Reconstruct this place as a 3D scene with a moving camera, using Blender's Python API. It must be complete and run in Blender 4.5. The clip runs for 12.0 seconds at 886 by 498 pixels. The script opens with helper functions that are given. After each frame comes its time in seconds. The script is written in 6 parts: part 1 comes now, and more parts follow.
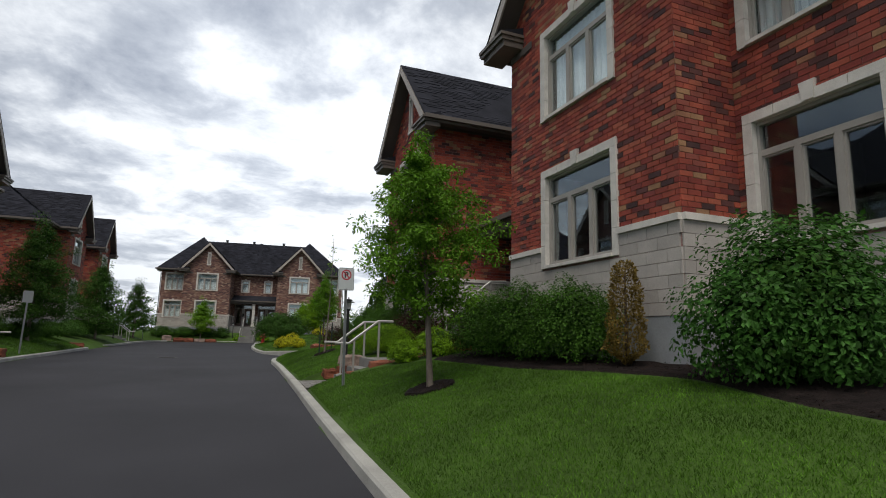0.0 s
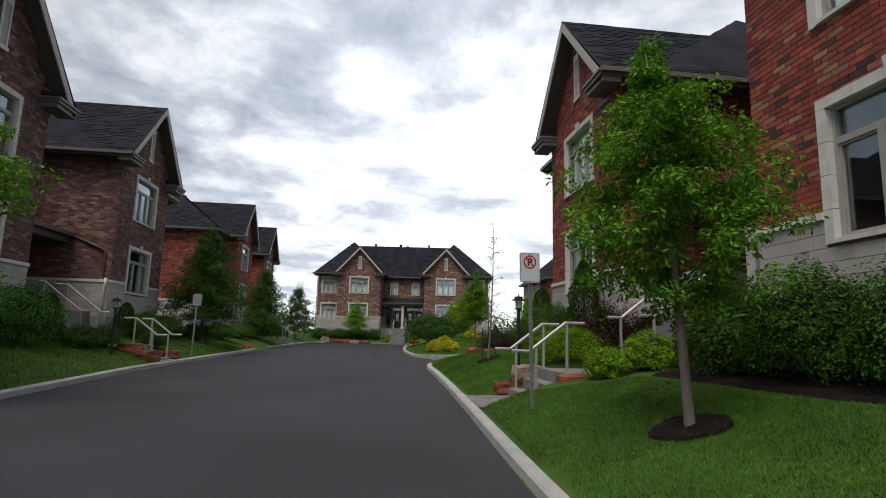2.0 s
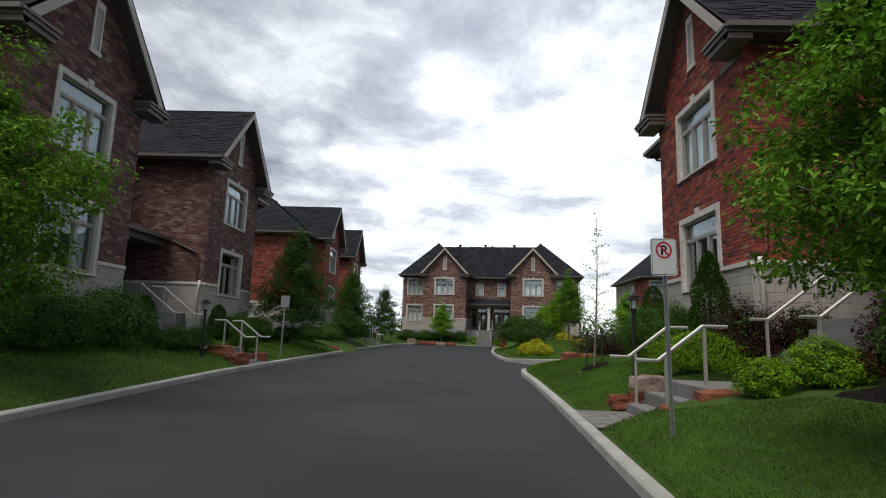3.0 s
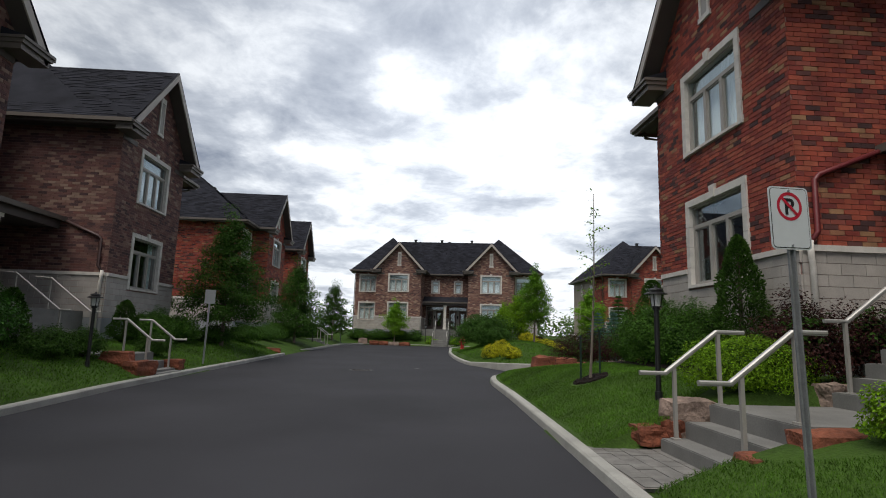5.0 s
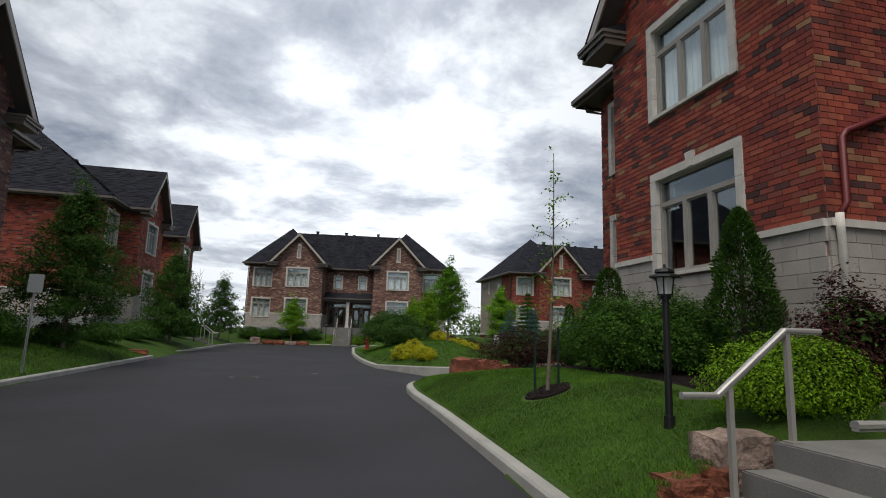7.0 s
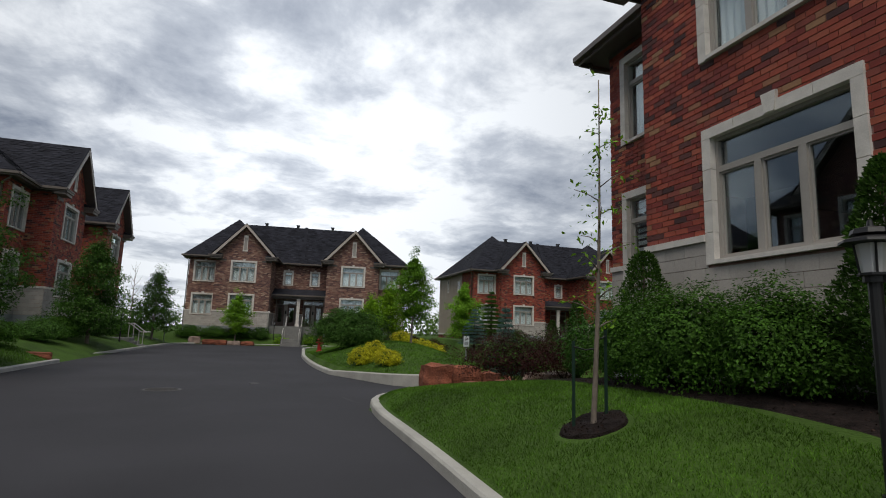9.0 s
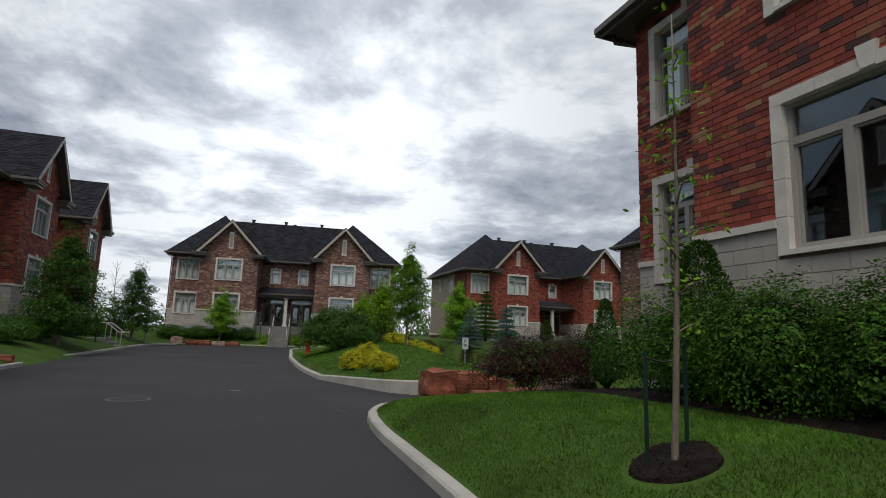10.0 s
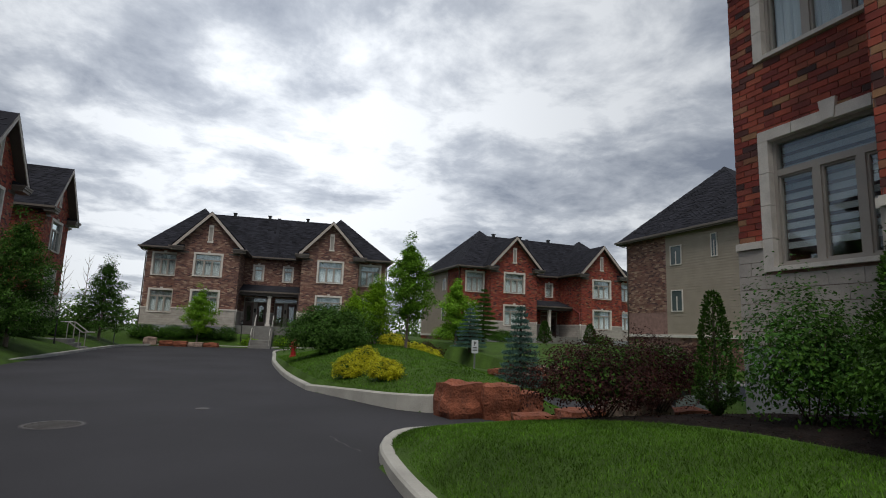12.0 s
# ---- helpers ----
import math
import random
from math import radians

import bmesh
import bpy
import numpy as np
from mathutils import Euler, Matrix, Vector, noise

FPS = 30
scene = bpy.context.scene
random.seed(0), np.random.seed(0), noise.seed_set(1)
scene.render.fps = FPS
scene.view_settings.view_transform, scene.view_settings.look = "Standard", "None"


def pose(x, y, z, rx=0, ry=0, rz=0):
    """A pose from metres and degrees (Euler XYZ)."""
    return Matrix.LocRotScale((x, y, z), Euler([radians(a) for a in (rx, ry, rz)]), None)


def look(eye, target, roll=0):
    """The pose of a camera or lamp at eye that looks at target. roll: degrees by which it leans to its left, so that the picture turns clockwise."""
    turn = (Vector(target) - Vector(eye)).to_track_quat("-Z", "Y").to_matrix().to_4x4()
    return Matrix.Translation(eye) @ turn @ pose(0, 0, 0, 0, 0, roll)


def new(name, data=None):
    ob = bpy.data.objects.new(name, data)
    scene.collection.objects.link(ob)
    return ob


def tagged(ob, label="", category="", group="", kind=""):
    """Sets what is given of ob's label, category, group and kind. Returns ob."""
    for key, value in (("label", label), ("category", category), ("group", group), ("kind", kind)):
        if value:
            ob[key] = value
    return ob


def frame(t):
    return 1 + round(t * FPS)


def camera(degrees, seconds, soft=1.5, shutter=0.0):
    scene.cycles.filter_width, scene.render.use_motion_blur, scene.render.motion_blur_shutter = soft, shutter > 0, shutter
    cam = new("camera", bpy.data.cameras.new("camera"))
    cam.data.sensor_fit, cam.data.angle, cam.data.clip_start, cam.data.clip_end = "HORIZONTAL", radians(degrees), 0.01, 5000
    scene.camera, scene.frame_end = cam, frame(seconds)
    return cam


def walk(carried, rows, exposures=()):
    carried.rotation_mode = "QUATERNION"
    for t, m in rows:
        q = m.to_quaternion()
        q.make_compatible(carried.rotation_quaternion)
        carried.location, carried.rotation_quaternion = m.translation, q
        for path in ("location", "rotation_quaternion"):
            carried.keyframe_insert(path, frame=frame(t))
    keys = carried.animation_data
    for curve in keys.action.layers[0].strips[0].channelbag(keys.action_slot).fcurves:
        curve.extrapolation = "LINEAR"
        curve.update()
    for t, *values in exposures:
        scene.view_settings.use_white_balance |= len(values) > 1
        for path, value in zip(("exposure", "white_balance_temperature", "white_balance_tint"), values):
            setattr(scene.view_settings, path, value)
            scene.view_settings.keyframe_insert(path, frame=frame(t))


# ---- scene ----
cam = camera(78.1, 12.0, soft=1.0)

PATH = [
    (0, (0.16, 6.283, 1.219), (0.889, 8.119, 1.533), 1.3),
    (0.5, (0.175, 6.97, 1.212), (0.882, 8.814, 1.525), 1.3),
    (1, (0.162, 7.705, 1.225), (0.748, 9.592, 1.536), 1.4),
    (1.5, (0.135, 8.411, 1.255), (0.578, 10.337, 1.563), 1.3),
    (2, (0.077, 9.146, 1.271), (0.318, 11.108, 1.578), 1.5),
    (2.5, (0.018, 9.851, 1.297), (0.136, 11.824, 1.602), 1.6),
    (3, (-0.073, 10.558, 1.313), (-0.135, 12.534, 1.617), 1.7),
    (3.2, (-0.099, 10.829, 1.314), (-0.178, 12.804, 1.614), 1.7),
    (4.8, (-0.27, 13.217, 1.411), (-0.222, 15.193, 1.712), 1.7),
    (5, (-0.279, 13.533, 1.421), (-0.171, 15.507, 1.723), 1.7),
    (5.5, (-0.289, 14.27, 1.412), (-0.064, 16.234, 1.717), 1.6),
    (6, (-0.29, 15.021, 1.429), (0.014, 16.974, 1.735), 1.6),
    (6.5, (-0.245, 15.772, 1.419), (0.171, 17.704, 1.727), 1.6),
    (7, (-0.247, 16.518, 1.419), (0.209, 18.441, 1.726), 1.7),
    (7.2, (-0.227, 16.809, 1.423), (0.252, 18.726, 1.731), 1.8),
    (9, (-0.006, 19.401, 1.466), (0.611, 21.278, 1.775), 1.9),
    (9.5, (0.064, 20.121, 1.48), (0.719, 21.985, 1.791), 1.9),
    (10, (0.114, 20.842, 1.511), (0.769, 22.706, 1.821), 2.0),
    (10.5, (0.177, 21.573, 1.501), (0.866, 23.425, 1.812), 2.0),
    (11, (0.249, 22.273, 1.531), (0.935, 24.126, 1.841), 2.0),
    (11.5, (0.317, 22.925, 1.529), (1.011, 24.775, 1.839), 2.0),
    (12, (0.338, 23.612, 1.555), (1.043, 25.458, 1.866), 2.1),
]
walk(cam, [(t, look(e, g, r)) for t, e, g, r in PATH], [(0, 0.20), (2.5, 0.32), (5.5, 0.22), (7, 0.16), (9.5, 0.08), (12, 0.04)])

# ---- sky, sun, exposure ----
world = bpy.data.worlds.new("sky")
scene.world = world
world.use_nodes = True
wn, wl = world.node_tree.nodes, world.node_tree.links
wn.clear()


def wnode(kind, **values):
    n = wn.new(kind)
    for k, v in values.items():
        n.inputs[k].default_value = v
    return n


def wmath(op, a, b=None, c=None, clamp=False):
    n = wn.new("ShaderNodeMath")
    n.operation, n.use_clamp = op, clamp
    for i, v in enumerate((a, b, c)):
        if v is None:
            continue
        if isinstance(v, (int, float)):
            n.inputs[i].default_value = v
        else:
            wl.new(v, n.inputs[i])
    return n.outputs[0]


SUN_EL, SUN_AZ = radians(64), radians(-150)
w_out, w_bg = wn.new("ShaderNodeOutputWorld"), wn.new("ShaderNodeBackground")
w_sky = wn.new("ShaderNodeTexSky")
w_sky.sky_type, w_sky.sun_disc = "NISHITA", False
w_sky.sun_elevation, w_sky.sun_rotation = SUN_EL, -SUN_AZ
w_co, w_sep = wn.new("ShaderNodeTexCoord"), wn.new("ShaderNodeSeparateXYZ")
wl.new(w_co.outputs["Generated"], w_sep.inputs[0])
w_up = wmath("ADD", wmath("ABSOLUTE", w_sep.outputs[2]), 0.16)
w_flat = wn.new("ShaderNodeCombineXYZ")
wl.new(wmath("DIVIDE", w_sep.outputs[0], w_up), w_flat.inputs[0])
wl.new(wmath("DIVIDE", w_sep.outputs[1], w_up), w_flat.inputs[1])
w_n1 = wnode("ShaderNodeTexNoise", Scale=1.15, Detail=9.0, Roughness=0.56, Distortion=0.35)
w_n2 = wnode("ShaderNodeTexNoise", Scale=3.6, Detail=8.0, Roughness=0.62, Distortion=0.3)
for n in (w_n1, w_n2):
    wl.new(w_flat.outputs[0], n.inputs["Vector"])
w_dot = wn.new("ShaderNodeVectorMath")
w_dot.operation = "DOT_PRODUCT"
wl.new(w_co.outputs["Generated"], w_dot.inputs[0])
w_dot.inputs[1].default_value = (0.08, 0.93, 0.36)
w_glow = wmath("POWER", wmath("MAXIMUM", w_dot.outputs["Value"], 0.0), 9.0)
w_thick = wmath("ADD", wmath("MULTIPLY", w_n1.outputs[0], 0.7), wmath("MULTIPLY", w_n2.outputs[0], 0.3))
w_horizon = wmath("MAXIMUM", wmath("MULTIPLY_ADD", w_sep.outputs[2], -3.2, 1.0), 0.0)
w_light = wmath("ADD", wmath("ADD", w_thick, wmath("MULTIPLY", w_glow, -0.085)), wmath("ADD", wmath("MULTIPLY", w_horizon, -0.08), wmath("MULTIPLY", wmath("MAXIMUM", w_sep.outputs[2], 0.0), 0.045)))
w_ramp = wn.new("ShaderNodeValToRGB")
wl.new(w_light, w_ramp.inputs[0])
w_ramp.color_ramp.elements[0].position, w_ramp.color_ramp.elements[0].color = 0.395, (0.96, 1.0, 1.05, 1)
w_ramp.color_ramp.elements[1].position, w_ramp.color_ramp.elements[1].color = 0.575, (0.275, 0.315, 0.395, 1)
e = w_ramp.color_ramp.elements.new(0.475)
e.color = (0.56, 0.605, 0.68, 1)
w_gain = wn.new("ShaderNodeVectorMath")
w_gain.operation = "SCALE"
wl.new(w_ramp.outputs[0], w_gain.inputs[0])
wl.new(wmath("ADD", 0.66, wmath("MULTIPLY", w_glow, 0.5)), w_gain.inputs["Scale"])
w_low = wn.new("ShaderNodeVectorMath")
w_low.operation = "SCALE"
wl.new(w_sky.outputs[0], w_low.inputs[0])
w_low.inputs["Scale"].default_value = 0.05
w_mix = wn.new("ShaderNodeMixRGB")
w_mix.inputs[0].default_value = 0.9
wl.new(w_low.outputs[0], w_mix.inputs[1])
wl.new(w_gain.outputs[0], w_mix.inputs[2])
wl.new(w_mix.outputs[0], w_bg.inputs["Color"])
wl.new(w_bg.outputs[0], w_out.inputs["Surface"])
sun = new("sun", bpy.data.lights.new("sun", "SUN"))
sun.data.energy, sun.data.angle, sun.data.color = 2.2, radians(40), (1.0, 0.94, 0.85)
sun.matrix_world = look((math.sin(SUN_AZ) * 50, math.cos(SUN_AZ) * 50, math.tan(SUN_EL) * 50), (0, 0, 0))


# ---- materials ----
def material(name, color, rough=0.8, vary=0.25, scale=6.0, fine=60.0, bump=0.3, bump_size=0.01, metal=0.0, island=0.0, spec=0.5, stretch=(1, 1, 1), ramp=None, source="island", translucent=0.0):
    m = bpy.data.materials.new(name)
    m.use_nodes = True
    n, l = m.node_tree.nodes, m.node_tree.links
    b = n["Principled BSDF"]
    co, mp = n.new("ShaderNodeTexCoord"), n.new("ShaderNodeMapping")
    l.new(co.outputs["Object"], mp.inputs[0])
    mp.inputs["Scale"].default_value = stretch
    n1, n2 = n.new("ShaderNodeTexNoise"), n.new("ShaderNodeTexNoise")
    n1.inputs["Scale"].default_value, n1.inputs["Detail"].default_value = scale, 5
    n2.inputs["Scale"].default_value, n2.inputs["Detail"].default_value = fine, 3
    l.new(mp.outputs[0], n1.inputs[0]), l.new(mp.outputs[0], n2.inputs[0])

    def mix(a, b2, f, mode="MIX"):
        x = n.new("ShaderNodeMixRGB")
        x.blend_type = mode
        for i, v in ((0, f), (1, a), (2, b2)):
            if hasattr(v, "links"):
                l.new(v, x.inputs[i])
            else:
                x.inputs[i].default_value = v
        return x.outputs[0]

    base = (*color, 1)
    if ramp:
        r = n.new("ShaderNodeValToRGB")
        r.color_ramp.interpolation = "CONSTANT"
        els = r.color_ramp.elements
        els[0].position, els[0].color = ramp[0][0], (*ramp[0][1], 1)
        els[1].position, els[1].color = ramp[1][0], (*ramp[1][1], 1)
        for p, c in ramp[2:]:
            els.new(p).color = (*c, 1)
        if source == "island":
            g = n.new("ShaderNodeNewGeometry")
            l.new(g.outputs["Random Per Island"], r.inputs[0])
        else:
            g = n.new("ShaderNodeObjectInfo")
            l.new(g.outputs["Random"], r.inputs[0])
        base = r.outputs[0]
    elif island:
        g = n.new("ShaderNodeNewGeometry")
        dark, lite = [tuple(max(0, c * k) for c in color) + (1,) for k in (1 - island, 1 + island)]
        base = mix(dark, lite, g.outputs["Random Per Island"])
    lo, hi = (1 - vary,) * 3 + (1,), (1 + vary,) * 3 + (1,)
    f1 = n.new("ShaderNodeMapRange")
    f1.inputs[1].default_value, f1.inputs[2].default_value = 0.3, 0.7
    l.new(n1.outputs[0], f1.inputs[0])
    base = mix(base, mix(lo, hi, f1.outputs[0]), 1.0, "MULTIPLY")
    lo2, hi2 = (1 - vary * 0.6,) * 3 + (1,), (1 + vary * 0.6,) * 3 + (1,)
    f2 = n.new("ShaderNodeMapRange")
    f2.inputs[1].default_value, f2.inputs[2].default_value = 0.3, 0.7
    l.new(n2.outputs[0], f2.inputs[0])
    base = mix(base, mix(lo2, hi2, f2.outputs[0]), 1.0, "MULTIPLY")
    l.new(base, b.inputs["Base Color"])
    b.inputs["Roughness"].default_value, b.inputs["Metallic"].default_value = rough, metal
    b.inputs["Specular IOR Level"].default_value = spec
    if bump:
        bp = n.new("ShaderNodeBump")
        bp.inputs["Strength"].default_value, bp.inputs["Distance"].default_value = bump, bump_size
        l.new(n2.outputs[0], bp.inputs["Height"])
        l.new(bp.outputs[0], b.inputs["Normal"])
    if translucent:
        t, s, o = n.new("ShaderNodeBsdfTranslucent"), n.new("ShaderNodeMixShader"), n["Material Output"]
        l.new(base, t.inputs[0])
        s.inputs[0].default_value = translucent
        l.new(b.outputs[0], s.inputs[1]), l.new(t.outputs[0], s.inputs[2]), l.new(s.outputs[0], o.inputs[0])
    return m


def glass_material(name):
    m = bpy.data.materials.new(name)
    m.use_nodes = True
    n, l = m.node_tree.nodes, m.node_tree.links
    n.remove(n["Principled BSDF"])
    f, g, t, s = n.new("ShaderNodeLayerWeight"), n.new("ShaderNodeBsdfGlossy"), n.new("ShaderNodeBsdfTransparent"), n.new("ShaderNodeMixShader")
    f.inputs[0].default_value = 0.5
    pw, ad = n.new("ShaderNodeMath"), n.new("ShaderNodeMath")
    pw.operation, pw.inputs[1].default_value = "POWER", 3.5
    ad.operation, ad.inputs[1].default_value, ad.inputs[2].default_value = "MULTIPLY_ADD", 0.8, 0.10
    l.new(f.outputs["Facing"], pw.inputs[0]), l.new(pw.outputs[0], ad.inputs[0])
    g.inputs["Roughness"].default_value = 0.01
    g.inputs["Color"].default_value = (0.85, 0.95, 1.0, 1)
    t.inputs["Color"].default_value = (0.92, 0.95, 0.95, 1)
    l.new(ad.outputs[0], s.inputs[0]), l.new(t.outputs[0], s.inputs[1]), l.new(g.outputs[0], s.inputs[2])
    l.new(s.outputs[0], n["Material Output"].inputs[0])
    return m


RED = [(0.0, (0.270, 0.050, 0.032)), (0.12, (0.335, 0.072, 0.042)), (0.26, (0.215, 0.037, 0.027)), (0.40, (0.300, 0.058, 0.034)), (0.52, (0.250, 0.062, 0.044)), (0.62, (0.180, 0.034, 0.028)), (0.72, (0.345, 0.088, 0.050)), (0.79, (0.060, 0.025, 0.025)), (0.86, (0.320, 0.170, 0.088)), (0.91, (0.105, 0.036, 0.032)), (0.96, (0.290, 0.130, 0.072))]
BROWN = [(0.0, (0.188, 0.097, 0.077)), (0.2, (0.235, 0.133, 0.102)), (0.4, (0.143, 0.077, 0.067)), (0.56, (0.317, 0.194, 0.143)), (0.7, (0.097, 0.053, 0.052)), (0.82, (0.408, 0.286, 0.209)), (0.9, (0.224, 0.102, 0.079))]
PLUM = [(0.0, (0.135, 0.062, 0.055)), (0.2, (0.165, 0.082, 0.068)), (0.4, (0.105, 0.050, 0.048)), (0.56, (0.215, 0.125, 0.100)), (0.7, (0.070, 0.036, 0.038)), (0.82, (0.260, 0.175, 0.135)), (0.9, (0.160, 0.066, 0.055))]
M = {
    "plum": material("plum_brick", (0.1, 0.06, 0.05), 0.85, 0.2, 3, 90, 0.4, 0.004, ramp=PLUM),
    "red": material("red_brick", (0.2, 0.04, 0.03), 0.85, 0.3, 3, 90, 0.4, 0.004, ramp=RED),
    "red_one": material("red_brick_single", (0.2, 0.04, 0.03), 0.85, 0.2, 3, 90, 0.4, 0.004, ramp=RED, source="object"),
    "brown": material("brown_brick", (0.1, 0.06, 0.05), 0.85, 0.2, 3, 90, 0.4, 0.004, ramp=BROWN),
    "mortar": material("mortar_red", (0.29, 0.175, 0.155), 0.95, 0.2, 4, 80, 0.3, 0.004),
    "block": material("limestone_block", (0.43, 0.395, 0.365), 0.85, 0.1, 3, 45, 0.5, 0.006, island=0.09),
    "stone": material("cast_stone_trim", (0.66, 0.625, 0.58), 0.8, 0.12, 5, 70, 0.25, 0.003, island=0.05),
    "joint": material("mortar_grey", (0.17, 0.15, 0.14), 0.95, 0.15),
    "concrete": material("concrete", (0.18, 0.177, 0.168), 0.85, 0.16, 2.2, 50, 0.4, 0.004),
    "foundation": material("foundation_concrete", (0.27, 0.285, 0.30), 0.9, 0.12, 2, 40, 0.3, 0.004),
    "shingle": material("asphalt_shingle", (0.021, 0.022, 0.029), 0.95, 0.3, 1.2, 50, 0.4, 0.006, spec=0.15),
    "shingle_piece": material("asphalt_shingle_tab", (0.019, 0.020, 0.027), 0.9, 0.2, 1.2, 60, 0.3, 0.004, island=0.45, spec=0.15),
    "taupe": material("taupe_aluminium", (0.135, 0.115, 0.10), 0.5, 0.08, 3, 60, 0.05),
    "rake": material("beige_fascia", (0.42, 0.375, 0.335), 0.55, 0.08, 3, 60, 0.05),
    "soffit": material("brown_soffit", (0.10, 0.085, 0.08), 0.6, 0.08, 3, 60, 0.05),
    "frame": material("window_frame_taupe", (0.36, 0.335, 0.305), 0.5, 0.06, 3, 60, 0.03),
    "glass": glass_material("window_glass"),
    "curtain": material("pale_curtain", (0.80, 0.84, 0.85), 0.9, 0.12, 2, 30, 0.3, 0.01, stretch=(6, 6, 0.3)),
    "blind": material("striped_blind", (0.55, 0.57, 0.59), 0.9, 0.06),
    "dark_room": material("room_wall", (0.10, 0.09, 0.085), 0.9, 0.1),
    "dull_glass": material("shaded_pane", (0.09, 0.12, 0.125), 0.12, 0.1, 2, 20, 0),
    "siding": material("beige_siding", (0.345, 0.295, 0.235), 0.7, 0.07, 1.5, 40, 0.1),
    "door": material("dark_stained_door", (0.13, 0.085, 0.072), 0.4, 0.15, 4, 60, 0.1),
    "red_pipe": material("red_painted_pipe", (0.16, 0.026, 0.03), 0.45, 0.08),
    "brown_pipe": material("brown_painted_pipe", (0.07, 0.04, 0.038), 0.45, 0.08),
    "asphalt": material("asphalt", (0.033, 0.0330, 0.0385), 0.85, 0.2, 0.35, 130, 0.7, 0.004, spec=0.25),
    "patch": material("asphalt_stains", (0.06, 0.057, 0.06), 0.85, 0.3, 2, 90, 0.5, 0.003),
    "kerb": material("kerb_concrete", (0.34, 0.335, 0.31), 0.85, 0.18, 1.6, 60, 0.5, 0.004),
    "lawn": material("lawn_soil", (0.042, 0.084, 0.012), 0.9, 0.32, 0.8, 30, 0.8, 0.03, spec=0.2),
    "blade": material("grass_blade", (0.074, 0.165, 0.014), 0.7, 0.42, 0.9, 8, 0, island=0.45, spec=0.25, translucent=0.25),
    "mulch": material("dark_mulch", (0.014, 0.0098, 0.009), 0.95, 0.5, 8, 45, 1.0, 0.03, spec=0.15),
    "chip": material("bark_chip", (0.026, 0.016, 0.013), 0.95, 0.4, 8, 45, 0.3, island=0.6, spec=0.15),
    "alu": material("aluminium_rail", (0.46, 0.45, 0.43), 0.5, 0.06, 4, 60, 0.05, metal=0.55),
    "post": material("grey_rail_post", (0.36, 0.345, 0.32), 0.5, 0.06, 4, 60, 0.05, metal=0.25),
    "galv": material("galvanised_post", (0.30, 0.315, 0.325), 0.5, 0.15, 6, 80, 0.1, metal=0.5),
    "sign": material("white_sign_face", (0.62, 0.66, 0.68), 0.45, 0.03, 2, 20, 0),
    "sign_back": material("grey_sign_back", (0.30, 0.32, 0.33), 0.45, 0.08, 2, 20, 0, metal=0.5),
    "signred": material("sign_red", (0.50, 0.015, 0.04), 0.45, 0.03, 2, 20, 0),
    "black": material("black_metal", (0.012, 0.012, 0.013), 0.45, 0.1, 5, 60, 0.05),
    "lampglass": material("frosted_lamp_glass", (0.62, 0.62, 0.62), 0.3, 0.05, 2, 20, 0),
    "rock": material("red_sandstone", (0.20, 0.062, 0.032), 0.9, 0.4, 2.5, 22, 1.0, 0.03),
    "rock_pale": material("pale_quartz_rock", (0.30, 0.22, 0.18), 0.9, 0.4, 2.5, 18, 1.0, 0.03),
    "paver": material("grey_paver", (0.175, 0.168, 0.158), 0.9, 0.25, 5, 70, 0.4, 0.004),
    "bark": material("grey_bark", (0.17, 0.14, 0.115), 0.95, 0.3, 8, 50, 0.8, 0.01, stretch=(1, 1, 0.3)),
    "darkbark": material("dark_bark", (0.07, 0.05, 0.04), 0.95, 0.3, 8, 50, 0.8, 0.01),
    "iron": material("cast_iron", (0.085, 0.08, 0.078), 0.6, 0.2, 8, 60, 0.5, 0.006, metal=0.4),
    "hydrant": material("red_hydrant_paint", (0.33, 0.02, 0.02), 0.4, 0.05),
    "carpaint": material("silver_car_paint", (0.45, 0.48, 0.52), 0.25, 0.03, 2, 20, 0, metal=0.6),
    "carpaint_dark": material("dark_car_paint", (0.03, 0.032, 0.04), 0.2, 0.03, 2, 20, 0, metal=0.4),
    "tyre": material("tyre_rubber", (0.015, 0.015, 0.015), 0.85, 0.1),
    "green_stake": material("dark_green_stake", (0.01, 0.03, 0.022), 0.5, 0.1),
}


def leaf_material(name, color, island=0.4, rough=0.55):
    return material(name, color, rough, 0.25, 1.5, 10, 0, island=island, spec=0.14, translucent=0.3)


